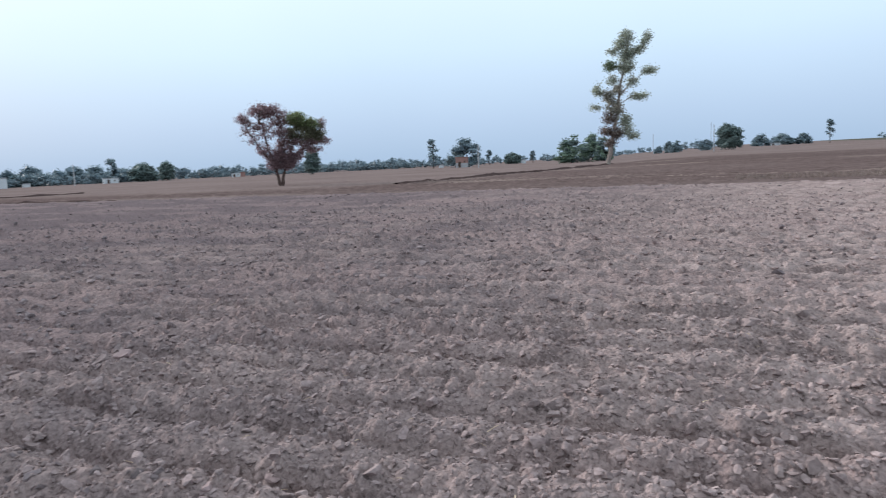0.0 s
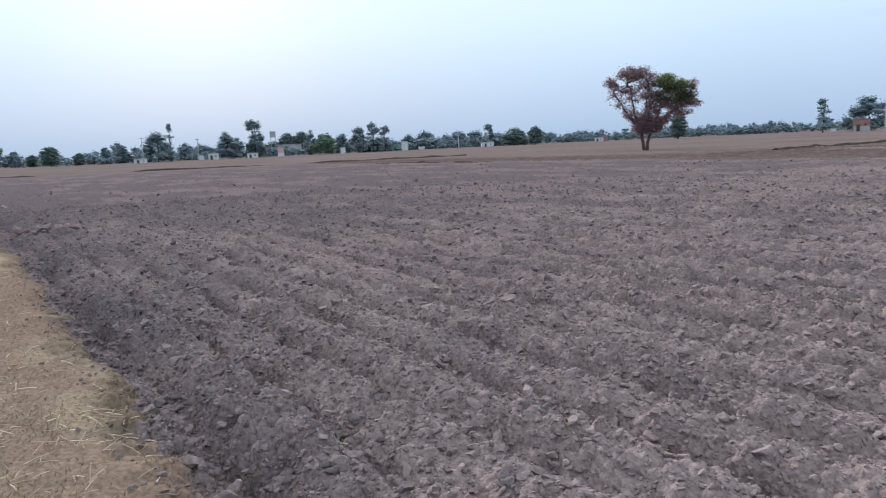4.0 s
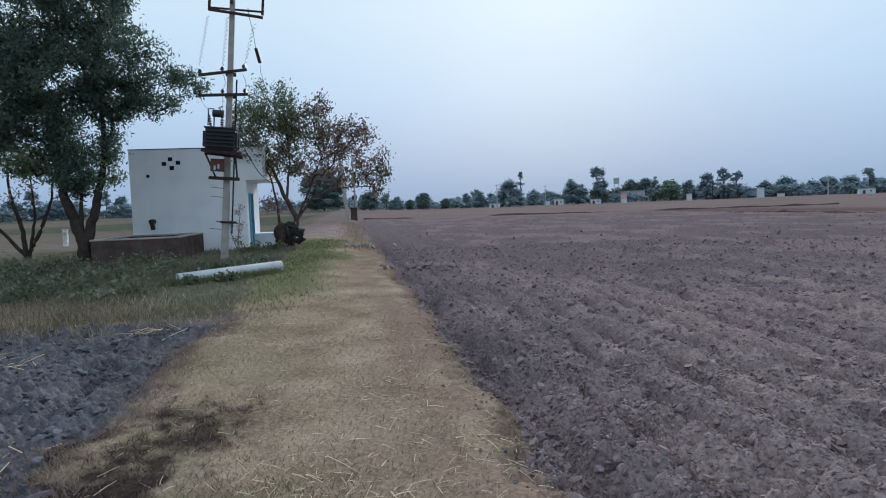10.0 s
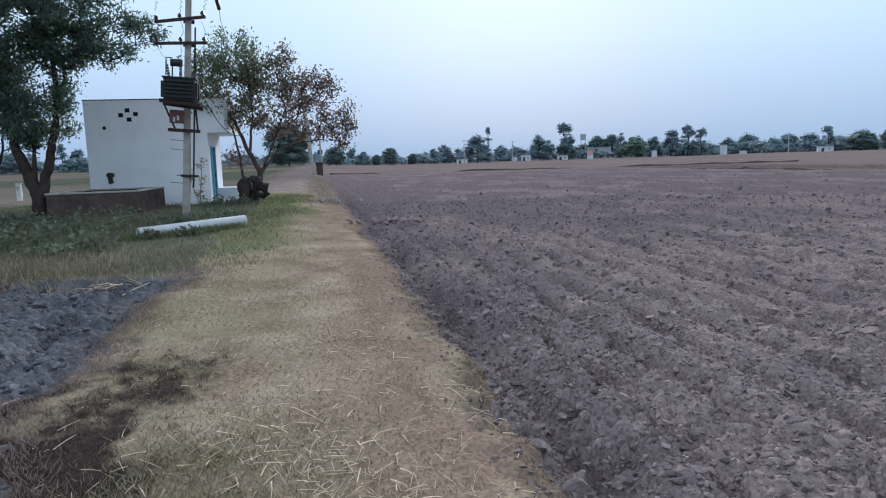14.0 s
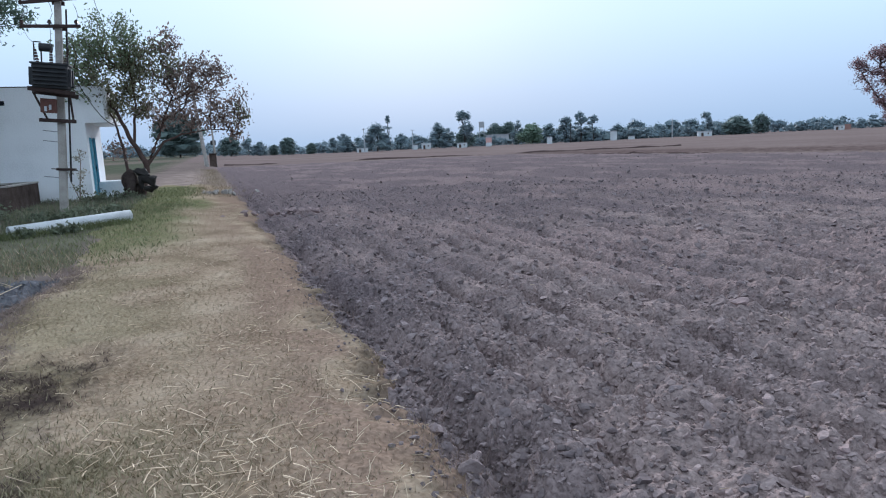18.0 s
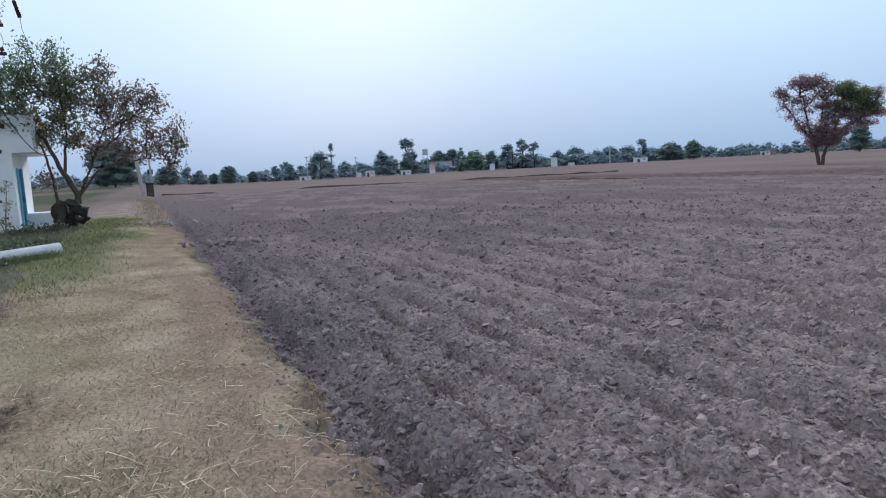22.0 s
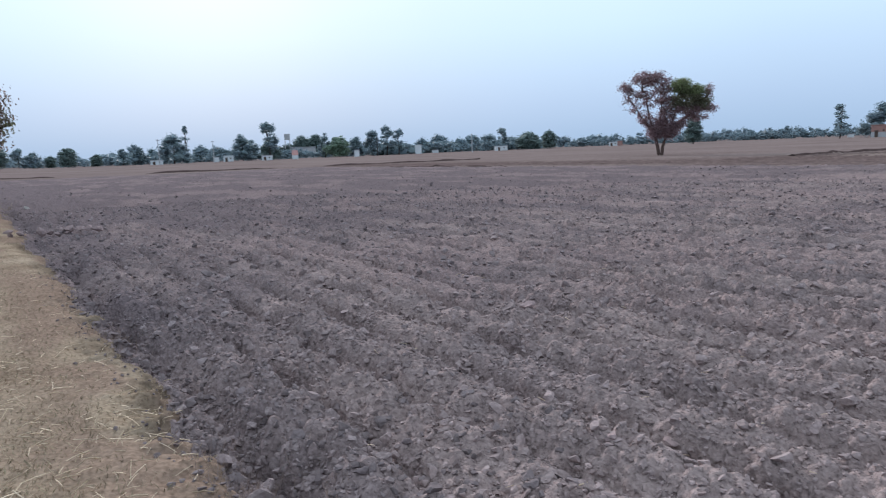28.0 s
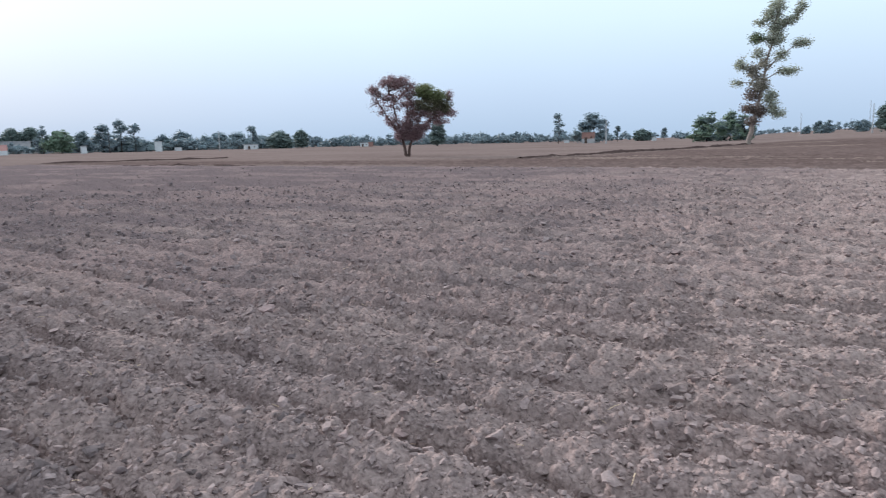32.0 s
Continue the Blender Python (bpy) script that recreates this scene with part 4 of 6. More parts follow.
# thin sapling against the pump house wall
tree("sapling", "thin grey sapling growing against the white pump house wall", uv_pose(23.6, -5.15, 0.24), (
    ([(0, 0, 0), (0.05, 0, 0.6), (0.15, 0, 1.3), (0.1, 0, 1.7)], 0.02, 0.006), ([(0, 0, 0.1), (-0.2, 0, 0.7), (-0.25, 0, 1.3)], 0.014, 0.005)),
    (((0.1, 0, 1.5), (0.22, 0.2, 0.3), 70, "leaf_grey"), ((-0.2, 0, 1.1), (0.2, 0.2, 0.3), 60, "leaf_grey"), ((0.2, 0, 0.9), (0.22, 0.2, 0.3), 70, "leaf_grey"), ((0, 0, 0.4), (0.28, 0.2, 0.3), 80, "leaf_olive")), 0.045, "bark_pale", 15, tip_r=0.003, per=8, spread=0.06)

# thinly leaved crooked tree beside the large tree
tree("thin_crooked_tree", "crooked many-stemmed tree with thin grey branches and few dark leaves", uv_pose(24.5, -12.3, 0.2), (
    ([(0, 0, -0.1), (-0.1, 0, 1.1), (-0.4, 0, 2.3), (-0.5, 0, 3.7)], 0.075, 0.02), ([(0.0, 0, 0.1), (0.5, 0, 1.1), (0.9, 0, 2.1), (1.0, 0, 3.2)], 0.065, 0.02), ([(-0.05, 0, 0.2), (-0.7, 0, 1.0), (-1.5, 0, 2.0), (-1.9, 0, 3.0)], 0.055, 0.015), ([(0.05, 0, 0.1), (0.3, 0.1, 1.6), (0.25, 0, 3.2)], 0.05, 0.015)),
    (((-0.5, 0, 3.9), (0.9, 0.7, 0.8), 260, "leaf_dark"), ((1.0, 0, 3.4), (0.8, 0.7, 0.8), 220, "leaf_dark"), ((-1.9, 0, 3.2), (0.8, 0.6, 0.7), 200, "leaf_dark"), ((0.2, 0, 2.6), (0.8, 0.5, 0.5), 110, "leaf_brown"), ((-1.0, 0, 2.4), (0.6, 0.5, 0.4), 80, "leaf_brown"), ((1.4, 0, 2.4), (0.4, 0.4, 0.4), 60, "leaf_brown")), 0.06, "bark", 16, tip_r=0.009, per=7, spread=0.13, long=2.4)


# far trees, set along the camera's lines of sight; K scales distance and size
K = 1.3
FAR_COUNT = [0]


def heart(pile, c, size, rng):
    """The closed inner mass of a far tuft of leaves."""
    v, f = ROUGH[rng.randint(len(ROUGH))]
    a = rng.uniform(0, 2 * np.pi)
    turn = np.array(((math.cos(a), -math.sin(a), 0), (math.sin(a), math.cos(a), 0), (0, 0, 1)))
    pile.add((v @ turn.T) * size + c, f)


def far_tree(x, y, high, wide, kind):
    FAR_COUNT[0] += 1
    rng = np.random.RandomState(100 + FAR_COUNT[0])
    H, Wd = high * K * 1.10, wide * K * 1.15
    X, Y = x * K, (y + 1.2) * K - 1.2
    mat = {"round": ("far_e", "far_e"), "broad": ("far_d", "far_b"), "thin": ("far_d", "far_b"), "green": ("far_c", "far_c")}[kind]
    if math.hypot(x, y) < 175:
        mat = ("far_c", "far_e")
    # tufts in an uneven envelope: full low and rounded, or open on a bare stem
    n = {"round": 84, "broad": 44, "green": 44, "thin": 20}[kind]
    t = np.sqrt(rng.uniform(0.0, 1.0, n)) if kind == "thin" else rng.uniform(0, 1, n)
    a = rng.uniform(0, 2 * np.pi, n)
    lobe = 0.72 + 0.5 * vnoise(np.cos(a) * 1.4 + FAR_COUNT[0], np.sin(a) * 1.4 + t * 3.0, 55)
    if kind == "round":
        w = np.sqrt(np.clip(1 - (1.75 * t - 0.72) ** 2, 0.03, 1)) * (0.85 + 0.3 * (lobe - 0.72))
        low, tall = 0.10, 0.82
    elif kind == "thin":
        w = (0.35 + 0.75 * np.sin(np.pi * np.clip(t * 1.02, 0, 1)) ** 0.7) * lobe * 0.8
        low, tall = 0.16, 0.80
    else:
        w = np.clip(1 - (1.25 * t - 0.35) ** 2, 0.1, 1) * lobe
        low, tall = 0.06, 0.84
        t = t * (0.62 + 0.55 * vnoise(np.cos(a) * 1.1 + 3 * FAR_COUNT[0], np.sin(a) * 1.1, 56))
    reach = 0.44 * Wd * w * np.sqrt(rng.uniform(0.15, 1.0, n))
    C = np.stack([np.cos(a) * reach, np.sin(a) * reach, H * (low + tall * t)], -1)
    size = rng.uniform(0.11, 0.19, n) * (Wd if kind != "thin" else 1.25 * Wd)
    leaf = 0.19 + 0.0007 * math.hypot(X, Y)
    per = int(np.clip(14 * (Wd * H / 60) / leaf ** 2 * 0.30, 26, 90))
    label = {"round": "distant round dark tree at the edge of the fields", "broad": "distant broad leafy tree at the edge of the fields", "thin": "distant tall thin tree at the edge of the fields", "green": "distant bright green leafy tree at the edge of the fields"}[kind]
    root = thing("far_tree", facing(X, Y), label, "tree", "trees along the horizon")
    wood = Pile()
    top = C[np.argmax(C[:, 2])]
    spine = np.array([(0, 0, -0.4), (0.04 * Wd, 0, H * 0.3), (top[0] * 0.4, top[1] * 0.4, H * 0.65), top])
    wood.add(*tube(spine, (0.024 * H, 0.005 * H), 6))
    for c in C[::3]:
        s = spine[1] + (spine[3] - spine[1]) * max(0.0, min(0.8, (c[2] / H - 0.4)))
        wood.add(*tube(bent(s, c, rng, 0.06, 4), (0.008 * H, 0.003 * H), 4))
    new("trunk", wood.mesh("trunk", M["bark"])).parent = root
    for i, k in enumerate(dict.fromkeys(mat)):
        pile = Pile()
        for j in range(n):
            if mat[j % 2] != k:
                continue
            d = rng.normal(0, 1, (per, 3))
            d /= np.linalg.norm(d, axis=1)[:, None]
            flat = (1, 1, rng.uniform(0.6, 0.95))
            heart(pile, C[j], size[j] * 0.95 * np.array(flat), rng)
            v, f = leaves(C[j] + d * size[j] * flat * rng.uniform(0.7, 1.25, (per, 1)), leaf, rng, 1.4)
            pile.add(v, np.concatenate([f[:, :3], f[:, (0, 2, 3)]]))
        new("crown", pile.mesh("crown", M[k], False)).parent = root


far_tree(-177.8, 65.5, 10.2, 12.6, "round")
far_tree(-209.4, 93.7, 5.7, 6.1, "round")
far_tree(-234.1, 111.7, 5.4, 3.9, "thin")
far_tree(-232.4, 115.2, 4.8, 6.5, "broad")
far_tree(-238.9, 124.4, 3.6, 3.2, "round")
far_tree(-227.6, 124.3, 5.9, 5.6, "round")
far_tree(-231.9, 136.8, 3.7, 3.6, "round")
far_tree(-227.5, 143.9, 6.2, 4.5, "broad")
far_tree(-216.7, 142.3, 6.5, 5.6, "broad")
far_tree(-229.9, 158.3, 5.7, 7.0, "broad")
far_tree(-185.6, 134.4, 9.6, 8.8, "broad")
far_tree(-191.3, 143.5, 11.2, 2.8, "thin")
far_tree(-219.9, 171.9, 5.9, 7.9, "broad")
far_tree(-224.0, 182.7, 5.4, 9.7, "broad")
far_tree(-180.1, 157.2, 7.8, 8.0, "broad")
far_tree(-185.2, 166.5, 6.9, 5.4, "broad")
far_tree(-166.9, 156.8, 10.7, 5.8, "thin")
far_tree(-170.2, 160.6, 6.0, 6.7, "round")
far_tree(-212.3, 210.5, 5.3, 7.5, "round")
far_tree(-208.1, 214.6, 8.1, 8.5, "round")
far_tree(-203.9, 218.6, 8.6, 7.5, "round")
far_tree(-160.8, 176.7, 8.1, 4.4, "broad")
far_tree(-153.9, 176.1, 7.4, 7.8, "green")
far_tree(-152.8, 183.6, 7.3, 6.0, "broad")
far_tree(-145.2, 183.3, 8.3, 6.3, "broad")
far_tree(-144.3, 190.3, 9.2, 5.2, "thin")
far_tree(-141.0, 192.8, 7.9, 4.0, "thin")
far_tree(-148.3, 199.8, 4.2, 12.5, "broad")
far_tree(-156.4, 230.8, 5.3, 7.9, "broad")
far_tree(-156.1, 242.9, 6.0, 10.7, "broad")
far_tree(-149.5, 247.0, 5.1, 9.7, "broad")
far_tree(-149.6, 258.6, 5.9, 10.0, "broad")
far_tree(-133.3, 244.8, 5.8, 7.9, "broad")
far_tree(-119.4, 229.5, 7.5, 4.8, "thin")
far_tree(-130.1, 257.7, 4.3, 9.7, "broad")
far_tree(-106.4, 224.8, 5.2, 8.3, "round")
far_tree(-91.8, 209.7, 5.3, 4.6, "round")
far_tree(-110.9, 234.0, 4.8, 7.8, "round")
far_tree(-41.0, 187.5, 6.4, 4.4, "round")
far_tree(-7.5, 188.7, 7.4, 3.2, "thin")
far_tree(1.6, 193.9, 7.6, 8.1, "broad")
far_tree(9.8, 228.7, 4.6, 1.9, "thin")
far_tree(19.8, 258.1, 3.4, 6.5, "round")
far_tree(29.5, 277.3, 4.2, 2.3, "thin")
far_tree(24.0, 147.0, 6.1, 5.5, "broad")
far_tree(29.2, 151.1, 5.6, 5.7, "broad")
far_tree(30.8, 145.7, 5.1, 3.8, "broad")
far_tree(68.4, 218.5, 3.1, 3.3, "broad")
far_tree(71.7, 248.8, 2.0, 3.0, "broad")
far_tree(76.4, 215.9, 2.3, 3.6, "broad")
far_tree(72.4, 238.3, 3.7, 3.3, "broad")
far_tree(75.1, 237.5, 3.9, 3.0, "broad")
far_tree(84.1, 234.5, 3.2, 4.2, "broad")
far_tree(72.6, 185.4, 6.4, 6.3, "round")
far_tree(119.3, 274.3, 4.0, 6.6, "broad")
far_tree(130.9, 280.1, 4.2, 8.0, "broad")
far_tree(137.3, 277.0, 3.7, 6.1, "broad")
far_tree(141.0, 263.9, 8.1, 3.3, "thin")
far_tree(-259.3, 17.5, 8.5, 3.5, "thin")
far_tree(-249.0, 21.0, 6.3, 6.3, "broad")
far_tree(-260.0, 1.5, 5.3, 8.7, "broad")
far_tree(-250.0, -4.0, 8.5, 5.0, "thin")
far_tree(-249.9, -10.1, 6.4, 8.3, "broad")

# the woods behind them, past counting
def woods(name, b0, b1, dist, high, n, mat, seed, gap=0.3):
    rng = np.random.RandomState(seed)
    pile = Pile()
    for i in range(n):
        b = rng.uniform(b0, b1)
        if vnoise(np.array([b * 0.35]), np.array([seed * 1.7]), 50)[0] < gap:
            continue
        d = dist * rng.uniform(0.94, 1.08)
        h = high * rng.uniform(0.55, 1.0) * (0.6 + 0.8 * float(vnoise(np.array([b * 0.8]), np.array([seed * 3.1]), 51)[0]))
        x, y = -math.sin(radians(b)) * d, math.cos(radians(b)) * d - 1.2
        g = ground_z(UX * x + UY * y, VX * x + VY * y)
        w = h * rng.uniform(0.3, 0.6)
        for k in range(4):
            o = np.array((x, y, g + h * 0.42)) + rng.normal(0, 0.42, 3) * (w, w, h * 0.42)
            size = np.array((w, w, h * 0.48)) * rng.uniform(0.4, 0.62)
            heart(pile, o, size, rng)
            c = rng.normal(0, 1, (16, 3))
            c /= np.linalg.norm(c, axis=1)[:, None]
            v, f = leaves(o + c * size * rng.uniform(0.75, 1.3, (16, 1)), h * 0.085, rng, 1.3)
            pile.add(v, np.concatenate([f[:, :3], f[:, (0, 2, 3)]]))
    ob = new(name, pile.mesh(name, M[mat], False))
    tagged(ob, "belt of woods along the horizon, blue haze painted into its leaves", "woods", kind="stuff")


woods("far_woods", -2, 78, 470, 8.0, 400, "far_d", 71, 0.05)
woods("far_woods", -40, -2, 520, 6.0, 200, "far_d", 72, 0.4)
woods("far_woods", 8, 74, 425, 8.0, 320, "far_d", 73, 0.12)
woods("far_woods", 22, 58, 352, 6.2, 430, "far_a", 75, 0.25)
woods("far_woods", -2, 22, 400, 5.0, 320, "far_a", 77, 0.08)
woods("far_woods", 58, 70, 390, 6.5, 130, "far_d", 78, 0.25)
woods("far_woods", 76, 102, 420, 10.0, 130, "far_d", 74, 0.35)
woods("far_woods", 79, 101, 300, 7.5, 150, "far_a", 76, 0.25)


# pump house
def pump_house():
    root = thing("pump_house", uv_pose(24.65, -8.85, 0.2), "small flat-roofed whitewashed pump house with a blue door, beside the path", "building")
    W, D, H, T = 3.95, 3.3, 3.75, 0.23
    part("side_wall", box((W, T, H), (W / 2, T / 2, H / 2), 0.012), M["white"], root)
    part("back_wall", box((W, T, H), (W / 2, D - T / 2, H / 2), 0.012), M["white"], root)
    part("far_wall", box((T, D - 2 * T, H), (T / 2, D / 2, H / 2), 0.012), M["white"], root)
    # front wall round the door opening
    part("front_wall", box((T, 0.22, H), (W - T / 2, T + 0.11, H / 2), 0.008), M["white"], root)
    part("front_wall", box((T, D - 2 * T - 1.12, H), (W - T / 2, T + 1.12 + (D - 2 * T - 1.12) / 2, H / 2), 0.008), M["white"], root)
    part("lintel", box((T, 0.90, H - 2.12), (W - T / 2, T + 0.67, 2.12 + (H - 2.12) / 2), 0.004), M["white"], root)
    door = part("door", box((0.05, 0.86, 2.08), (W - 0.06, T + 0.67, 1.05), 0.008), M["blue"], root, "blue painted metal door")
    for z in (0.5, 1.1, 1.7):
        part("batten", box((0.03, 0.80, 0.06), (W - 0.02, T + 0.67, z), 0.006), M["blue"], door)
    part("handle", rod((W + 0.02, T + 0.95, 1.0), (W + 0.02, T + 0.95, 1.18), 0.012), M["steel"], door)
    part("door_frame", box((0.08, 0.05, 2.12), (W + 0.02, T + 0.235, 1.06), 0.005), M["blue"], root)
    part("door_frame", box((0.08, 0.05, 2.12), (W + 0.02, T + 1.105, 1.06), 0.005), M["blue"], root)
    part("roof", box((W - 0.1, D - 0.1, 0.14), (W / 2, D / 2, H - 0.12), 0.01), M["concrete"], root)
    part("parapet_edge", box((W + 0.02, 0.26, 0.03), (W / 2, 0.12, H + 0.013), 0.006), M["concrete_dark"], root, "thin weathered dark coping line")
    canopy = part("canopy", box((0.72, D, 0.12), (W + 0.355, D / 2, 2.64), 0.01), M["white"], root)
    part("fascia", box((0.10, D, 1.12), (W + 0.66, D / 2, 3.22), 0.02), M["white_stain"], canopy, "stained whitewashed fascia")
    part("fascia", box((0.62, 0.12, 1.10), (W + 0.30, 0.06, 3.21), 0.012), M["white"], canopy)
    part("canopy_top", box((0.62, D - 0.2, 0.06), (W + 0.30, D / 2, 3.70), 0.01), M["white_stain"], canopy)
    # four air holes set as a diamond; near-black blocks paint their inner shade
    for x, z in ((1.18, 3.24), (1.40, 3.40), (1.44, 3.09), (1.66, 3.27)):
        part("air_hole", box((0.15, 0.05, 0.14), (x, 0.018, z), 0.004), M["void_shade"], root, "square air hole in the wall, its inner shade painted black")
    # the spout hole's shade is a near-black disc on the wall
    part("spout_hole", rod((0.62, -0.02, 2.82), (0.62, 0.08, 2.82), 0.06), M["void_shade"], root)
    spout = part("outlet_pipe", rod((0.72, 0.1, 1.22), (0.72, -0.36, 1.22), 0.085, sides=16), M["black"], root, "black outlet pipe over the tank")
    part("elbow", rod((0.72, -0.30, 1.25), (0.78, -0.36, 0.95), 0.075, 0.08, sides=14), M["black"], spout)
    part("plinth", box((0.75, 1.35, 0.62), (W + 0.40, 1.95, 0.30), 0.02), M["white"], root, "low whitewashed plinth beside the door")
    part("plinth_step", box((0.34, 0.5, 0.5), (W + 0.96, 1.7, 0.22), 0.02), M["concrete_dark"], root)


pump_house()


# open water tank
def water_tank():
    root = thing("water_tank", uv_pose(20.3, -8.75, 0.12), "open rectangular water tank of dark weathered concrete", "tank")
    W, D, H, T = 2.45, 3.5, 0.82, 0.16
    part("tank_wall", box((W, T, H), (W / 2, T / 2, H / 2), 0.02), M["concrete_dark"], root)
    part("tank_wall", box((W, T, H), (W / 2, D - T / 2, H / 2), 0.02), M["concrete_dark"], root)
    part("tank_wall", box((T, D - 2 * T, H), (T / 2, D / 2, H / 2), 0.02), M["concrete_dark"], root)
    part("tank_wall", box((T, D - 2 * T, H), (W - T / 2, D / 2, H / 2), 0.02), M["concrete_dark"], root)
    # the near-black floor paints in the shade inside the tank
    part("tank_floor", box((W - 2 * T, D - 2 * T, 0.08), (W / 2, D / 2, 0.16)), M["void_shade"], root)
    for a, b in (((W / 2, T / 2), (W + 0.04, T + 0.04)), ((W / 2, D - T / 2), (W + 0.04, T + 0.04)), ((W - T / 2, D / 2), (T + 0.04, D - 2 * T - 0.05)), ((T / 2, D / 2), (T + 0.04, D - 2 * T - 0.05))):
        part("coping", box((b[0], b[1], 0.05), (a[0], a[1], H + 0.026), 0.012), M["concrete"], root, "paler worn coping")


water_tank()


# cement pipe lying in the grass
def hollow_pipe(root, L, R, r, mat):
    bm = bmesh.new()
    n = 28
    loops = []
    for x, q in ((0, r), (0, R), (L, R), (L, r)):
        loops.append([bm.verts.new((x, q * math.cos(2 * math.pi * i / n), q * math.sin(2 * math.pi * i / n))) for i in range(n)])
    for a in range(4):
        A, B = loops[a], loops[(a + 1) % 4]
        for i in range(n):
            bm.faces.new((A[i], A[(i + 1) % n], B[(i + 1) % n], B[i]))
    bmesh.ops.recalc_face_normals(bm, faces=bm.faces)
    ob = part("pipe_barrel", bm, mat, root)
    for p in ob.data.polygons:
        p.use_smooth = len(p.vertices) == 4 and abs(p.normal.x) < 0.5


pa, pb = place(14.25, -4.92), place(15.5, -2.92)
pipe = thing("cement_pipe", look((pa.x, pa.y, 0.25), (pb.x, pb.y, 0.33)) @ pose(0, 0, 0, 0, 90, 0), "white cement pipe lying in the green grass", "pipe")
hollow_pipe(pipe, (pb - pa).length, 0.135, 0.105, M["pipe"])


# pole with the transformer; x across the path, y along it, away
def transformer_pole():
    root = thing("transformer_pole", uv_pose(19.1, -4.83, 0.15) @ pose(0, 0, 0, 0, 5.0, 0), "concrete electricity pole carrying a dark distribution transformer and cross arms", "utility pole")
    shaft = bmesh.new()
    bm = shaft
    lo = [bm.verts.new((x * 0.095, y * 0.085, -0.3)) for x, y in ((-1, -1), (1, -1), (1, 1), (-1, 1))]
    hi = [bm.verts.new((x * 0.065, y * 0.058, 7.55)) for x, y in ((-1, -1), (1, -1), (1, 1), (-1, 1))]
    for i in range(4):
        bm.faces.new((lo[i], lo[(i + 1) % 4], hi[(i + 1) % 4], hi[i]))
    bm.faces.new(hi)
    bm.faces.new(lo[::-1])
    bmesh.ops.bevel(bm, geom=list(bm.edges), offset=0.014, segments=2, affect="EDGES")
    part("shaft", shaft, M["concrete"], root, "tapered weathered concrete shaft")

    def insulator(x, y, z, parent, tall=0.16):
        b = bmesh.new()
        rod((x, y, z), (x, y, z + 0.05), 0.025, bm=b)
        for k in range(3):
            rod((x, y, z + 0.04 + k * tall / 4), (x, y, z + 0.04 + (k + 0.8) * tall / 4), 0.062 - 0.01 * k, 0.045 - 0.01 * k, 12, b)
        part("insulator", b, M["porcelain"], parent, "brown porcelain insulator")

    # topmost double arm with upright ends
    top = part("top_arm", box((1.45, 0.06, 0.07), (0.12, -0.13, 6.95), 0.006, (0, 4.0, 0)), M["steel"], root)
    part("top_arm", box((1.40, 0.05, 0.05), (0.10, 0.12, 7.12), 0.006), M["steel"], root)
    for x in (-0.60, 0.82):
        part("upright", box((0.07, 0.07, 0.42), (x, -0.05, 7.2), 0.006), M["steel"], top)
        insulator(x, -0.05, 7.40, top, 0.2)
    insulator(0.0, -0.12, 7.2, top, 0.2)
    for z, a, b, tilt in ((5.33, -0.83, 0.47, -11.0), (4.72, -0.82, 0.52, -5.5)):
        arm = part("cross_arm", box((b - a, 0.075, 0.075), ((a + b) / 2, -0.13, z), 0.006, (0, tilt, 0)), M["steel"], root, "rusty steel channel cross arm")
        for x in (a + 0.05, (a + b) / 2 - 0.02, b - 0.10):
            insulator(x, -0.13, z + 0.03 - math.tan(radians(tilt)) * (x - (a + b) / 2), arm, 0.12)
        part("clamp", box((0.28, 0.05, 0.10), (0, 0.10, z), 0.005), M["steel"], arm)
    # transformer
    body = part("transformer_tank", box((0.78, 0.48, 0.56), (-0.10, -0.45, 3.46), 0.03), M["trafo"], root, "dark finned transformer tank")
    for i in range(5):
        part("fin", box((0.72, 0.07, 0.030), (-0.10, -0.72, 3.26 + i * 0.10), 0.006), M["trafo"], body)
    for y in (-0.60, -0.30):
        part("fin", box((0.07, 0.10, 0.42), (-0.52, y, 3.45), 0.01), M["trafo"], body)
        part("fin", box((0.07, 0.10, 0.42), (0.32, y, 3.45), 0.01), M["trafo"], body)
    part("lid", box((0.84, 0.54, 0.04), (-0.10, -0.45, 3.76), 0.008), M["trafo"], body)
    for x, h, lean in ((-0.39, 0.34, -10), (-0.10, 0.32, 0), (0.19, 0.30, 14)):
        b = bmesh.new()
        for k in range(5):
            rod((0, 0, k * h / 5), (0, 0, (k + 0.75) * h / 5), 0.055 - 0.005 * k, 0.035, 12, b)
        rod((0, 0, h), (0, 0, h + 0.09), 0.014, bm=b)
        bmesh.ops.transform(b, matrix=pose(x, -0.45, 3.78, 0, lean, 0), verts=b.verts)
        part("bushing", b, M["porcelain"], body)
    conserv = part("conservator", rod((-0.38, -0.28, 4.18), (-0.10, -0.28, 4.18), 0.10, sides=18), M["trafo"], body)
    part("breather_pipe", rod((-0.34, -0.28, 3.78), (-0.34, -0.28, 4.12), 0.018), M["trafo"], conserv)
    part("breather_pipe", rod((-0.50, -0.28, 3.85), (-0.50, -0.28, 4.30), 0.014), M["trafo"], conserv)
    part("breather_pipe", rod((-0.50, -0.28, 4.30), (-0.34, -0.28, 4.30), 0.014), M["trafo"], conserv)
    # seat of the transformer
    for y in (-0.16, -0.62):
        part("seat_beam", box((1.02, 0.07, 0.10), (-0.08, y, 3.08 if y > -0.3 else 3.12), 0.006, (0, 4, 0)), M["steel"], root)
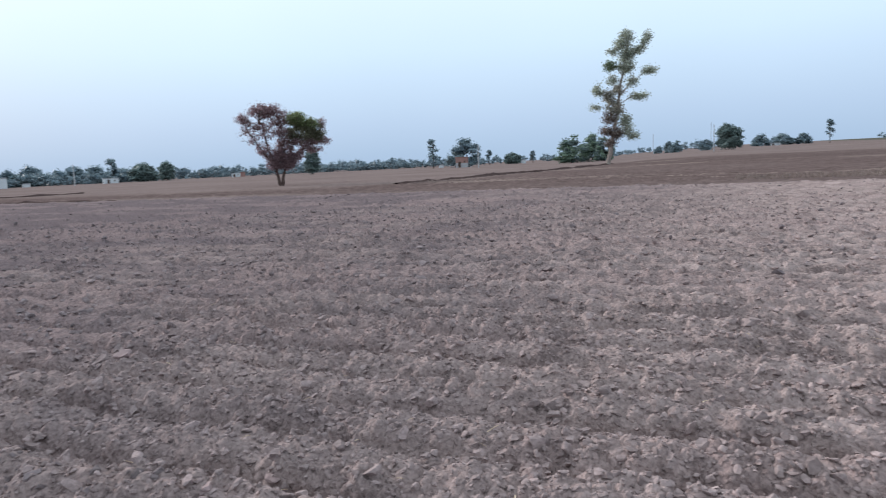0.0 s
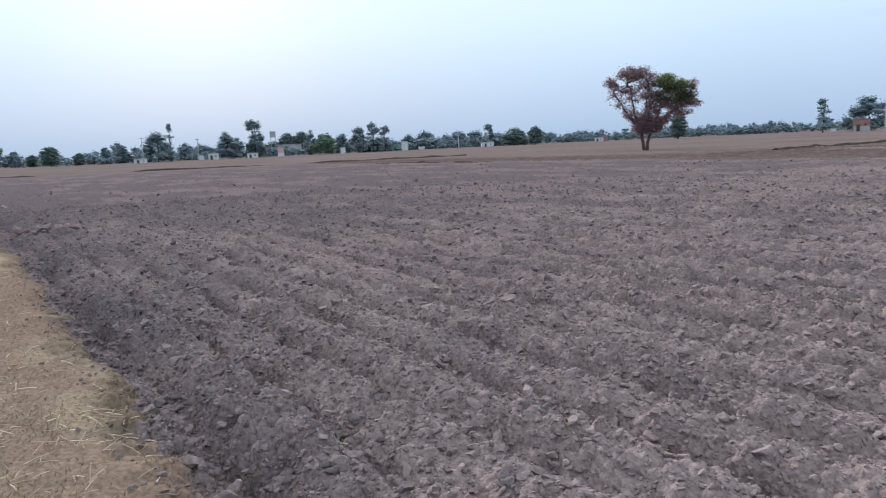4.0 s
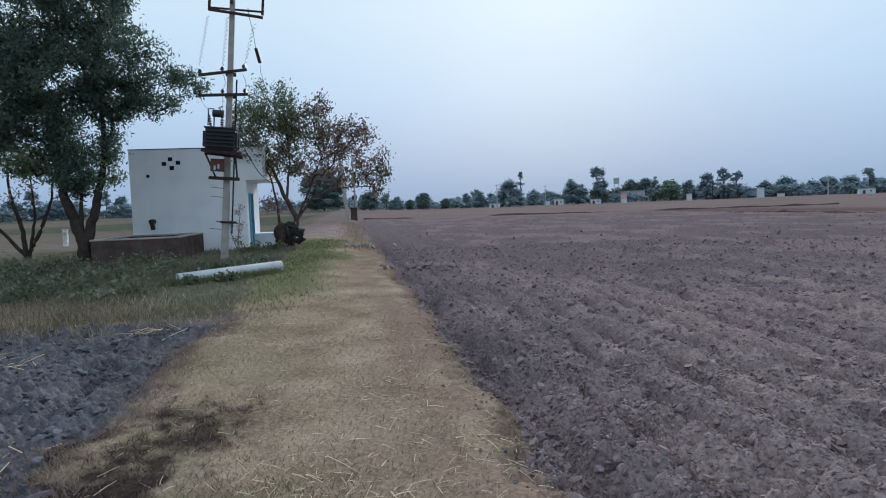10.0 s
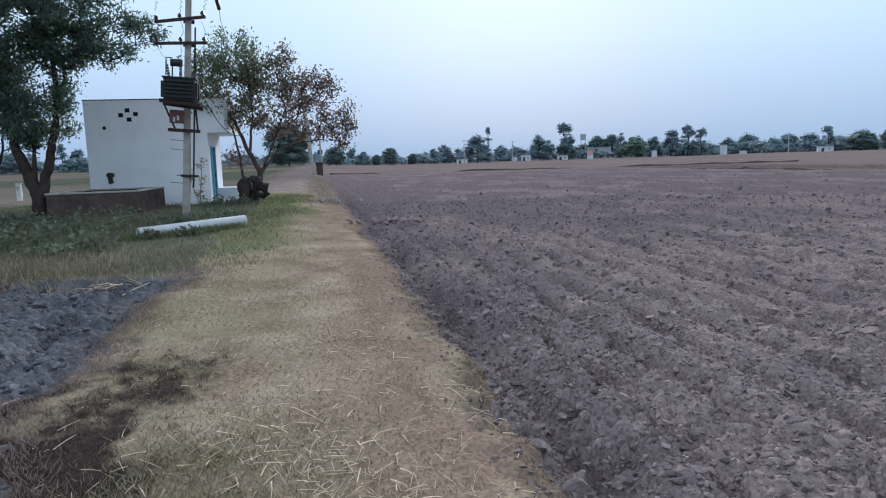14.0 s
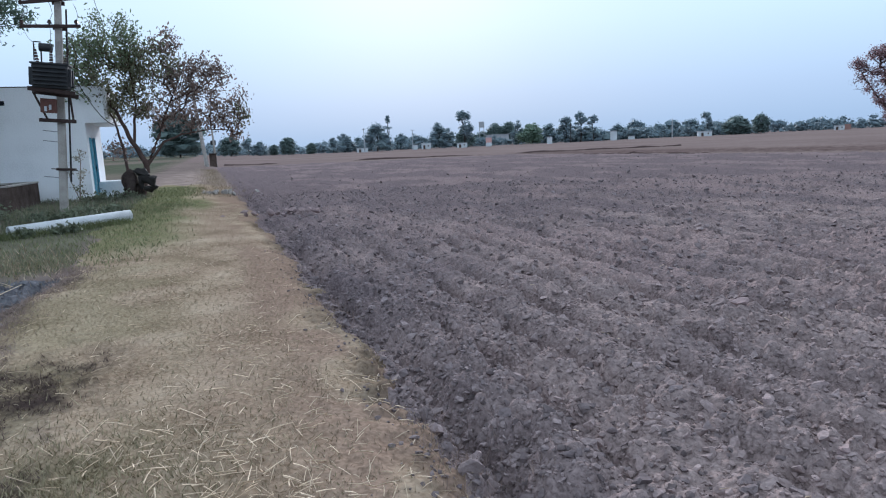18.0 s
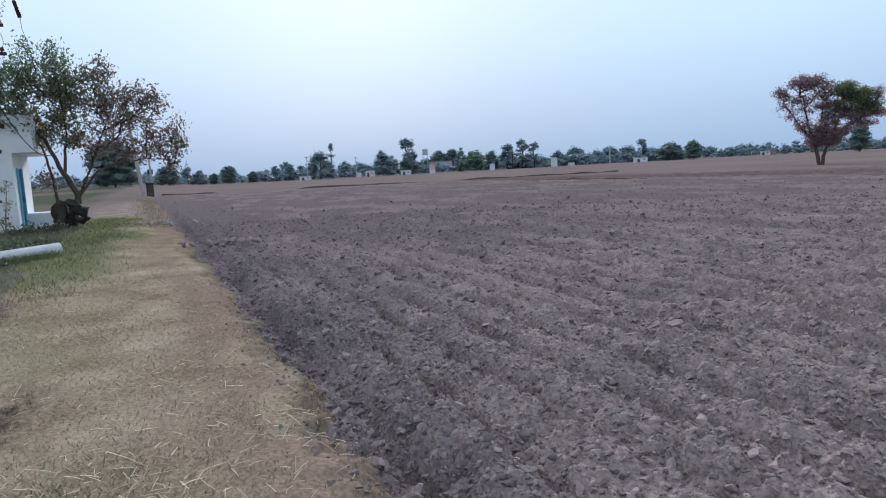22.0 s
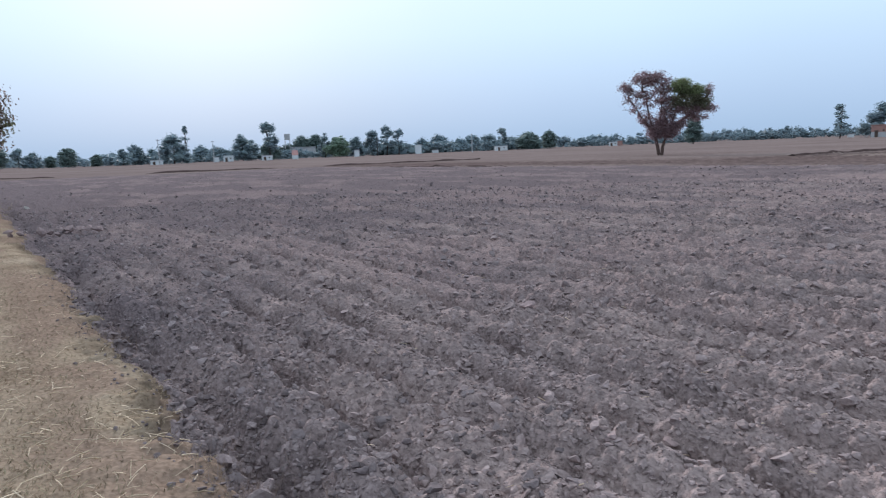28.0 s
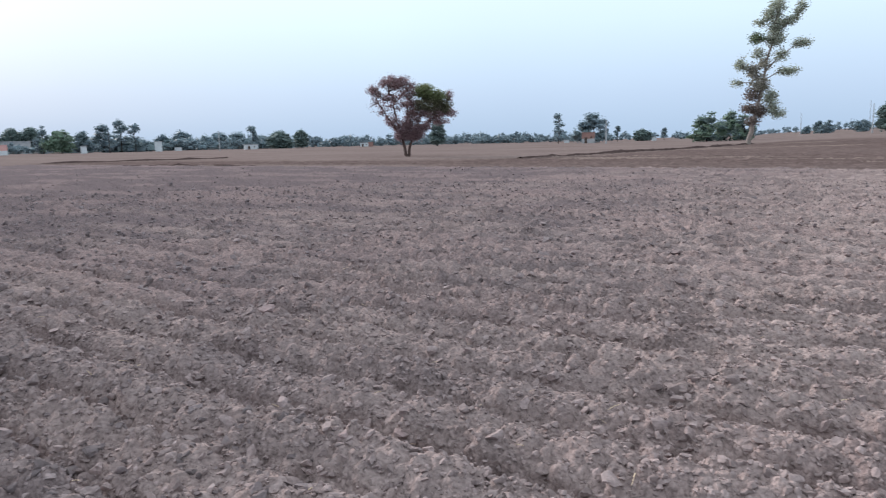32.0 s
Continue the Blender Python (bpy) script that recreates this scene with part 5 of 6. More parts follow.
    part("lower_beam", box((0.82, 0.08, 0.09), (-0.05, -0.16, 2.43), 0.006), M["steel"], root)
    part("brace", rod((-0.52, -0.4, 3.08), (-0.28, -0.16, 2.46), 0.028, sides=6), M["steel"], root)
    part("brace", rod((0.24, -0.2, 3.05), (0.30, -0.16, 2.46), 0.028, sides=6), M["steel"], root)
    fuse = part("fuse_box", box((0.34, 0.20, 0.34), (-0.22, -0.26, 2.78), 0.012), M["rust_box"], root, "rusty fuse box")
    part("fuse", box((0.05, 0.05, 0.12), (-0.17, -0.38, 2.74), 0.006), M["far_wall"], fuse)
    part("fuse", box((0.05, 0.05, 0.12), (-0.27, -0.38, 2.70), 0.006), M["far_wall"], fuse)
    part("conduit", rod((0.16, 0.12, 0.9), (0.16, 0.12, 5.2), 0.022), M["cable"], root, "dark earthing pipe")
    clamp = part("pole_band", box((0.42, 0.26, 0.06), (0.08, 0, 1.22), 0.006), M["steel"], root)
    part("bolt", rod((-0.24, -0.1, 1.23), (0.36, -0.1, 1.20), 0.012), M["steel"], clamp)
    for z in (1.0, 1.9, 2.15):
        part("step_iron", rod((-0.42, -0.02, z + 0.03), (0.0, -0.02, z), 0.008, sides=6), M["wire"], root)

    # loose coiled wires between the arms
    def coil(a, b, turns, r):
        t = np.linspace(0, 1, turns * 8)
        A, B = np.array(a), np.array(b)
        P = A + (B - A) * t[:, None]
        P[:, 0] += r * np.sin(t * turns * 2 * np.pi) * np.minimum(1, 1.6 - t)
        P[:, 1] += r * np.cos(t * turns * 2 * np.pi)
        v, f = tube(P, (0.006, 0.006), 4)
        ob = new("jumper_wire", np_mesh("jumper_wire", v, f, M["wire"]))
        ob.parent = root

    coil((-0.62, -0.06, 6.85), (-0.80, -0.13, 5.5), 12, 0.035)
    coil((-0.10, -0.12, 6.85), (-0.18, -0.13, 5.45), 12, 0.035)
    coil((0.62, -0.06, 6.75), (0.38, -0.13, 5.45), 11, 0.04)
    for x, x2 in ((-0.78, -0.78), (-0.18, -0.17), (0.36, 0.40)):
        v, f = tube(bent((x, -0.13, 5.3), (x2, -0.13, 4.85), np.random.RandomState(3), 0.2), (0.006, 0.006), 4)
        new("jumper_wire", np_mesh("jumper_wire", v, f, M["wire"])).parent = root
    for k, (x, bx) in enumerate(((-0.78, -0.43), (-0.17, -0.10), (0.40, 0.25))):
        v, f = tube(bent((x, -0.13, 4.68), (bx, -0.45, 4.2), np.random.RandomState(4 + k), 0.2), (0.006, 0.006), 4)
        new("jumper_wire", np_mesh("jumper_wire", v, f, M["wire"])).parent = root
    # the line that comes down from the top with its dark strain piece
    stay = part("strain_piece", rod((0.62, 0.3, 6.15), (0.72, 0.5, 5.80), 0.045, 0.05, 12), M["porcelain"], root)
    for a, b in (((0.40, 0.1, 7.2), (0.62, 0.3, 6.15)), ((0.72, 0.5, 5.80), (0.95, 1.2, 4.6))):
        v, f = tube(bent(a, b, np.random.RandomState(9), 0.02), (0.007, 0.007), 4)
        new("stay_wire", np_mesh("stay_wire", v, f, M["cable"])).parent = root
    # service cable that sags to the pump house
    t = np.linspace(0, 1, 24)
    A, B = np.array((0.12, 0.1, 3.9)), np.array((1.02, 5.4, 2.75))
    P = A + (B - A) * t[:, None]
    P[:, 2] -= 0.75 * 4 * t * (1 - t) * (0.6 + 0.4 * t)
    v, f = tube(P, (0.013, 0.013), 6)
    new("service_cable", np_mesh("service_cable", v, f, M["cable"])).parent = root


transformer_pole()


# plain poles
def pole(name, label, x, y, z0, high, r, lean=0.0, arms=(), mat="concrete"):
    root = thing(name, facing(x, y, z0) @ pose(0, 0, 0, 0, lean, 0), label, "utility pole")
    part("shaft", rod((0, 0, -0.4), (0, 0, high), r, r * 0.65, 10), M[mat], root)
    for z, w in arms:
        arm = part("cross_arm", box((w, 0.09, 0.09), (0, -r, z), 0.01), M["steel"], root)
        for x1 in (-w * 0.45, 0.0, w * 0.45):
            part("insulator", rod((x1, -r, z + 0.04), (x1, -r, z + 0.24), 0.05, 0.04, 8), M["porcelain"], arm)
    return root


pole("path_pole", "leaning concrete electricity pole at the end of the grass path", -78.0, 31.0, 0.15, 10.4, 0.25, -5.5)
pole("path_pole", "concrete electricity pole standing behind the leaning one", -80.5, 33.2, 0.15, 7.8, 0.14, -2.0)
p2 = pole("far_transformer_pole", "distant pole with two cross arms and a transformer", -119.5, 49.7, 0.6, 6.2, 0.12, 0, ((5.9, 1.6), (5.1, 1.6)), "steel")
part("transformer_tank", box((0.9, 0.6, 0.8), (0, -0.4, 3.2), 0.05), M["trafo"], p2)
pole("far_pole", "distant pale electricity pole in the fields", -163.5 * K, 114 * K, 0.0, 9.0, 0.17, 0, ((8.6, 1.5),), "pole_far")
pole("far_pole", "distant pale electricity pole in the fields", -162.7 * K, 131.4 * K, 0.0, 8.1, 0.17, 0, ((7.8, 1.5),), "pole_far")
pole("far_pole", "distant pale electricity pole in the fields", -99.4 * K, 172 * K, 0.0, 7.0, 0.22, 0, (), "pole_far")
pole("far_pole", "distant dark electricity pole in the fields", -134.6 * K, 172.6 * K, 0.0, 8.0, 0.17, 0, (), "bark")
pole("far_pole", "distant pale electricity pole beside the brick hut", 4.1 * K, 149 * K, 0.0, 6.4, 0.2, 0, (), "pole_far")
pole("far_pole", "distant tall pale pole in the fields", 58.6 * K, 158.5 * K, 1.0, 8.4, 0.16, 0, (), "pole_far")
pole("far_pole", "distant thin pole in the fields", 54 * K, 191.5 * K, 1.2, 7.4, 0.12, 0, (), "pole_far")
pole("far_mast", "distant thin lattice mast above the trees", 88.8 * K, 243.4 * K, 2.5, 12.5, 0.14, 0, (), "pole_far")


# far houses
def hut(name, label, x, y, wide, high, deep=4.0, wall="far_wall", roof="far_grey", turn=0.0, band=None, opening=True):
    if x < -100 and wide < 9:
        x, y, wide, high = 0.9 * x, 0.9 * (y + 1.2) - 1.2, 0.82 * wide, 0.78 * high
    root = thing(name, facing(x * K, (y + 1.2) * K - 1.2) @ pose(0, 0, 0, 0, 0, turn), label, "house", "far farm houses")
    W, H = wide * K, high * K
    part("wall", box((W, deep, H), (0, 0, H / 2 - 0.1), 0.03), M[wall], root)
    part("roof", box((W * 1.08, deep * 1.08, 0.22), (0, 0, H - 0.02), 0.03), M[roof], root)
    if band:
        part("upper_wall", box((W * 1.02, deep * 1.02, H * 0.55), (0, 0, H * 0.70), 0.03), M[band], root)
    if opening and wide > 2.5:
        part("door", box((min(0.9, W * 0.3), 0.08, min(2.0, H * 0.7)), (-W * 0.2, -deep / 2 - 0.03, min(1.0, H * 0.35)), 0.01), M["concrete_dark"], root)
        part("window", box((min(0.5, W * 0.16), 0.08, min(0.6, H * 0.25)), (W * 0.22, -deep / 2 - 0.03, H * 0.55), 0.01), M["concrete_dark"], root)
    return root


hut("farm_hut", "distant low white hut at the edge of the fields", -178.4, 166.5, 4.0, 1.9)
hut("farm_house", "distant small pink and white farm house", -168.2, 169.7, 2.2, 3.6, wall="far_wall", band="pink")
hut("farm_hut", "distant low white hut among trees", -204.9, 141.7, 4.4, 1.7)
hut("farm_hut", "distant low white hut among trees", -201.1, 163.3, 2.2, 2.0)
hut("farm_house", "distant white farm house with a pale roof", -198.4, 166.6, 3.9, 2.4, roof="far_wall")
hut("farm_house", "distant narrow white building among trees", -152.6, 183.8, 1.9, 2.6)
hut("farm_house", "distant white house among trees", -146.7, 213.2, 2.6, 3.9)
hut("farm_hut", "distant low white hut in the fields", -119.9, 229.2, 5.0, 2.0, turn=8)
hut("farm_hut", "distant tiny white hut in the fields", -152.3, 233.5, 2.8, 1.4)
hut("farm_house", "distant long building under trees", -200.7, 207.9, 9.6, 4.4, 8.0, "far_grey")
hut("brick_hut", "distant hut with a red brick upper wall and pale base", 0.5, 183.9, 3.3, 2.75, wall="far_grey", band="brick", roof="brick")
hut("farm_hut", "distant tiny white hut in the fields", -81.9, 245.6, 3.2, 1.4)
hut("brick_hut", "distant tiny brick hut in the fields", -76.5, 236.5, 1.7, 1.6, wall="brick", roof="brick")
hut("farm_hut", "distant tiny white hut in the fields", -6.1, 218.8, 1.5, 0.9)
hut("farm_hut", "distant tiny white hut in the fields", 23.9, 257.8, 1.7, 1.3)
hut("farm_hut", "distant low white shed in the fields", 124.3, 272.1, 3.5, 0.9)


def water_tower():
    root = thing("water_tower", facing(-205.2 * K, 204.6 * K - 1.2), "distant overhead water tank on thin legs", "water tower", "far farm houses")
    part("tank", box((3.0, 3.0, 3.2), (0, 0, 11.4), 0.2), M["far_grey"], root)
    for x in (-1.2, 1.2):
        for y in (-1.2, 1.2):
            part("leg", box((0.32, 0.32, 10.2), (x, y, 5.0), 0.03), M["far_grey"], root)
    for z in (3.2, 6.6):
        part("tie_beam", box((2.4, 0.2, 0.2), (0, -1.2, z), 0.02), M["far_grey"], root)


water_tower()


# stump with black cloth hung on it, at the foot of the small tree
def black_bundle():
    root = thing("stump_with_bundle", uv_pose(24.0, -3.4, 0.2), "old brown stump with a black cloth bundle hung over it", "stump")
    for name, seed, size, at, mat in (("stump", 77, (0.22, 0.26, 0.62), (-0.30, 0.1, 0.42), "bark"), ("stump", 83, (0.16, 0.2, 0.5), (-0.05, 0.15, 0.36), "bark"), ("stump_root", 78, (0.42, 0.3, 0.2), (-0.25, 0.05, 0.12), "bark"), ("cloth", 79, (0.22, 0.22, 0.40), (0.24, -0.05, 0.66), "black"),
                                      ("cloth", 80, (0.17, 0.18, 0.34), (0.33, 0.0, 0.34), "black"), ("cloth", 81, (0.24, 0.2, 0.24), (0.08, 0.0, 0.84), "black"), ("cloth", 82, (0.13, 0.16, 0.30), (0.06, -0.02, 0.50), "black")):
        v0, f0 = clod_shape(seed, 3)
        new(name, np_mesh(name, v0 * np.array(size) + at, f0, M[mat])).parent = root


black_bundle()


# small heap of rubble at the field's edge
def rubble(u, v, n, size, seed, mat):
    rng = np.random.RandomState(seed)
    root = thing("rubble_heap", uv_pose(u, v, ground_z(u, v)), "small heap of pale broken bricks and clods at the field's edge", "rubble")
    for i in range(n):
        v0, f0 = clod_shape(200 + i, 1)
        s = size * rng.uniform(0.6, 1.3)
        ob = new("lump", np_mesh("lump", v0 * s, f0, M[mat], False))
        ob.parent = root
        ob.matrix_local = pose(rng.normal(0, 0.45), rng.normal(0, 0.35), s * 0.45, rng.uniform(-40, 40), rng.uniform(-40, 40), rng.uniform(0, 360))


rubble(16.7, 0.45, 16, 0.12, 41, "clod_pale")
rubble(26.0, -0.8, 12, 0.14, 42, "concrete")


# low earth banks between the far fields
def earth_bank(u0, v0, u1, v1, high, wide, seed, gaps=0.0):
    rng = np.random.RandomState(seed)
    L = math.hypot(u1 - u0, v1 - v0)
    n = int(L / 0.8)
    t = np.linspace(0, 1, n)
    u, v = u0 + (u1 - u0) * t, v0 + (v1 - v0) * t
    nu, nv = (v1 - v0) / L, -(u1 - u0) / L
    g = height(u, v)
    keep = step(gaps - 0.1, gaps + 0.1, vnoise(t * L * 0.12, 0 * t, seed)) if gaps else np.ones(n)
    V = []
    for k, (off, up) in enumerate(((-1.0, -0.1), (-0.55, 0.55), (-0.1, 1.0), (0.4, 0.6), (1.0, -0.1))):
        w = off * wide * rng.uniform(0.8, 1.2, n) + 0.5 * (vnoise(t * L * 0.3, 0 * t, seed + 1) - 0.5)
        hh = up * high * (0.4 + 1.2 * vnoise(t * L * 0.45, 0 * t + k * 0.35, seed + 2)) * np.maximum(keep, 0.05) - 0.12 * (1 - keep)
        uu, vv = u + nu * w, v + nv * w
        V.append(np.stack([UX * uu + VX * vv, UY * uu + VY * vv, g + hh], -1))
    V = np.concatenate(V)
    F = [(k * n + i, k * n + i + 1, (k + 1) * n + i + 1, (k + 1) * n + i) for k in range(4) for i in range(n - 1)]
    ob = new("earth_bank", np_mesh("earth_bank", V, np.array(F), M["bank"], False))
    tagged(ob, "low broken bank of dark turned earth between two fields", "earth bank", "banks between the fields")


earth_bank(26.5, 50, 20.5, 118, 0.20, 0.45, 51, 0.2)
earth_bank(96, 1, 72, 56, 0.16, 0.35, 52, 0.36)
earth_bank(60, 34.0, 8, 34.3, 0.09, 0.30, 53, 0.5)


# grass and straw
def blades(name, label, n, where, tall, wide, mat, seed, lean=0.5):
    """Single pointed blades; where(rng, n) gives their u and v."""
    rng = np.random.RandomState(seed)
    u, v = where(rng, n)
    x, y = UX * u + VX * v, UY * u + VY * v
    z = height(u, v)
    m = len(u)
    a = rng.uniform(0, 2 * np.pi, m)
    h = tall * rng.uniform(0.5, 1.3, m)
    w = wide * rng.uniform(0.7, 1.3, m)
    base = np.stack([x, y, z - 0.005], -1)
    side = np.stack([np.cos(a), np.sin(a), 0 * a], -1) * w[:, None] / 2
    tip = base + np.stack([rng.normal(0, lean, m) * h, rng.normal(0, lean, m) * h, h], -1)
    V = np.stack([base - side, base + side, tip], 1).reshape(-1, 3)
    ob = new(name, np_mesh(name, V, np.arange(3 * m).reshape(-1, 3), mat, False))
    return tagged(ob, label, "grass", kind="stuff")


def on_path(rng, n):
    u = 1.2 + 20 * rng.rand(n) ** 2.2
    v = rng.uniform(-3.7, -0.2, n)
    ok = (zones(u, v) == 1) & (rng.rand(n) < (0.25 + 0.9 * vnoise(u * 1.6, v * 1.6, 60)) * (1 - 0.93 * scorch(u, v)) * (0.25 + 0.75 * step(-0.05, -0.75, v - edge_v(u) + 0.3 * (vnoise(u * 2.5, v * 2.5, 65) - 0.5))))
    return u[ok], v[ok]


def green_patch(rng, n):
    u, v = rng.uniform(9.4, 31, n), rng.uniform(-13, -1.4, n)
    ok = (v < -2.3 - 0.6 * vnoise(u * 0.7, v * 0.7, 61) + 0.05 * (u - 12) + 0.55 * np.abs(rng.normal(0, 0.7, n))) & (u > 9.6 + 0.6 * vnoise(u, v * 1.5, 64)) & (rng.rand(n) < 0.35 + 0.8 * vnoise(u * 0.8, v * 0.8, 62))
    return u[ok], v[ok]


def tall_patch(rng, n):
    u, v = rng.uniform(10, 24.5, n), rng.uniform(-14, -3.2, n)
    ok = ((v < -5.0 - 0.15 * (13 - u) * (u < 13)) | (u > 16.3)) & (rng.rand(n) < 0.15 + vnoise(u * 0.6, v * 0.6, 63)) & ~((u > 20.2) & (u < 23.9) & (v > -8.9) & (v < -6.2)) & ~((u > 24.5) & (v < -3.9))
    return u[ok], v[ok]


blades("short_dry_grass", "short dry yellow grass on the path", 105000, on_path, 0.030, 0.006, M["dry_blade"], 81, 0.9)
blades("trodden_grass", "short trodden dry grass on the path", 30000, lambda rng, n: (lambda u, v: (u[zones(u, v) == 1], v[zones(u, v) == 1]))(rng.uniform(-6, 1.4, n), rng.uniform(-4.2, -0.1, n)), 0.028, 0.007, M["dry_blade"], 107, 0.9)
blades("half_green_grass", "half green short grass on the path", 15000, lambda rng, n: on_path(rng, n), 0.034, 0.007, M["mix_blade"], 82, 0.8)
blades("green_path_grass", "soft half green grass in patches on the path", 9000, lambda rng, n: (2.2 + rng.normal(0, 0.6, n), -2.0 + rng.normal(0, 0.32, n)), 0.045, 0.007, M["mix_blade"], 104, 0.7)


def burnt_patch(rng, n):
    u = rng.uniform(1.5, 5.8, n)
    v = -2.92 + 0.16 * (u - 2.5) + rng.normal(0, 0.45, n)
    ok = (zones(u, v) == 1) & (scorch(u, v) > 0.4)
    return u[ok], v[ok]


def crumbled_edge(rng, n):
    u = 1.2 + 22 * rng.rand(n) ** 1.7
    v = edge_v(u) - np.abs(rng.normal(0, 0.10, n)) + 0.03
    ok = rng.rand(n) < 0.2 + vnoise(u * 2.2, 0 * u, 66)
    return u[ok], v[ok]


blades("burnt_grass", "black and brown burnt grass beside the dark plot", 8000, burnt_patch, 0.034, 0.007, M["bank"], 105, 0.9)
blades("edge_fringe", "brown trodden grass at the crumbling edge of the field", 6000, crumbled_edge, 0.024, 0.006, M["dry_blade"], 106, 0.9)
blades("green_grass", "short green grass round the pipe and the pump house", 60000, green_patch, 0.075, 0.016, M["green_blade"], 83, 0.5)
blades("tall_grass", "tall rough green grass in front of the tank", 22000, tall_patch, 0.17, 0.02, M["weed"], 84, 0.35)
blades("olive_grass", "olive half-dry grass among the weeds", 16000, tall_patch, 0.14, 0.018, M["leaf_olive"], 87, 0.45)
blades("brown_grass", "brown dry stems among the weeds", 7000, tall_patch, 0.19, 0.012, M["leaf_brown"], 88, 0.4)
blades("pipe_grass", "green grass growing up against the cement pipe", 2600, lambda rng, n: (lambda t: (13.85 + 1.3 * t + rng.normal(0, 0.16, n), -5.05 + 2.1 * t + rng.normal(0, 0.12, n)))(rng.rand(n)), 0.13, 0.012, M["green_blade"], 89, 0.4)
blades("dry_tall_grass", "dry pale grass among the weeds", 12000, lambda rng, n: (rng.normal(10.9, 0.8, n), rng.normal(-7.2, 1.3, n)), 0.13, 0.016, M["dry_blade"], 85, 0.4)
blades("straw_at_bank", "pale dry grass along the end of the path", 5000, lambda rng, n: (rng.uniform(24, 70, n), rng.normal(-0.9, 0.5, n)), 0.10, 0.02, M["dry_blade"], 86, 0.5)


def weeds(u0, u1, v0, v1, n, tall, seed, label):
    rng = np.random.RandomState(seed)
    pile = Pile()
    for i in range(n):
        u, v = rng.uniform(u0, u1), rng.uniform(v0, v1)
        p = np.array(place(u, v, ground_z(u, v)))
        h = tall * rng.uniform(0.5, 1.2)
        q = 60
        c = rng.normal(0, 1, (q, 3)) * (h * 0.42, h * 0.42, h * 0.28) + p + (0, 0, h * 0.45)
        c[:, 2] = np.maximum(c[:, 2], p[2] + 0.02)
        pile.add(*leaves(c, 0.055, rng, 2.2))
    ob = new("weeds", pile.mesh("weeds", M["weed"], False))
    tagged(ob, label, "weeds", kind="stuff")


weeds(13.5, 19.5, -12.0, -5.6, 46, 0.42, 91, "dark leafy weeds in front of the tank")
weeds(11.8, 14.2, -10.0, -5.3, 30, 0.36, 90, "dark leafy weeds between the plot and the pipe")
weeds(15.3, 18.2, -5.2, -3.0, 14, 0.30, 92, "dark leafy weeds behind the cement pipe")
weeds(22.5, 24.0, -4.9, -3.6, 9, 0.34, 93, "dark leafy weeds at the pump house wall")
weeds(13.8, 14.2, -4.7, -3.6, 5, 0.16, 94, "low weeds along the cement pipe")


def straws(name, label, n, where, seed, length=0.13, thick=0.0028):
    rng = np.random.RandomState(seed)
    u, v = where(rng, n)
    pile = Pile()
    z = height(u, v)
    for i in range(len(u)):
        p = np.array(place(u[i], v[i], z[i] + 0.012 + 0.028 * rng.rand()))
        a, L = rng.uniform(0, 2 * np.pi), length * rng.uniform(0.35, 1.5)
        d = np.array((math.cos(a), math.sin(a), rng.normal(0, 0.22))) * L / 2
        mid = p + (rng.normal(0, 0.02) * L, rng.normal(0, 0.02) * L, 0.003)
        pile.add(*tube([p - d, mid, p + d], (thick * (0.5 + 0.8 * (i % 7) / 6), thick * 0.6), 3))
    ob = new(name, pile.mesh(name, M["straw"]))
    tagged(ob, label, "straw", kind="stuff")


def straw_spots(rng, n):
    cs = np.array(((2.9, -1.35, 0.28), (2.2, -0.75, 0.30), (3.4, -0.6, 0.3), (1.9, -1.5, 0.3), (4.6, -1.2, 0.5), (3.1, -1.75, 0.3), (2.3, -1.2, 0.22)))
    k = rng.randint(0, len(cs), n)
    return cs[k, 0] + rng.normal(0, 1, n) * cs[k, 2], cs[k, 1] + rng.normal(0, 1, n) * cs[k, 2] * 0.7


straws("loose_straw", "loose pale straw scattered on the path", 560, straw_spots, 95, 0.095, 0.0036)
straws("thin_straw", "thin scattered straw on the path", 420, lambda rng, n: (1.5 + 9 * rng.rand(n) ** 1.6, rng.uniform(-3.0, -0.35, n)), 96, 0.10, 0.003)
straws("stalks_on_plot", "pale dry stalks on the dark plot", 64, lambda rng, n: (lambda k: (np.array((4.3, 7.6, 5.2, 9.0))[k] + rng.normal(0, 0.22, n), np.array((-3.9, -5.3, -5.4, -4.0))[k] + rng.normal(0, 0.22, n)))(rng.randint(0, 4, n)), 97, 0.34, 0.007)
straws("straw_in_field", "a few pale stalks between the clods", 60, lambda rng, n: (rng.uniform(-2, 6, n), rng.uniform(0.3, 5, n)), 98, 0.07, 0.003)

blades("plot_fringe", "dry brown grass fringing the dark plot", 9000, lambda rng, n: (lambda u: (u, left_v(u) + rng.normal(0.02, 0.13, len(u))))(rng.uniform(1.5, 10, n)), 0.05, 0.007, M["leaf_brown"], 101, 0.8)
blades("plot_end_grass", "dry grass at the far end of the dark plot", 4500, lambda rng, n: (rng.normal(10.2, 0.6, n), rng.uniform(-13, -3.2, n)), 0.09, 0.012, M["dry_blade"], 102, 0.6)
blades("plot_end_weeds", "olive weeds at the far end of the dark plot", 7000, lambda rng, n: (rng.normal(10.6, 0.6, n), rng.uniform(-13, -3.2, n)), 0.10, 0.014, M["leaf_olive"], 103, 0.6)

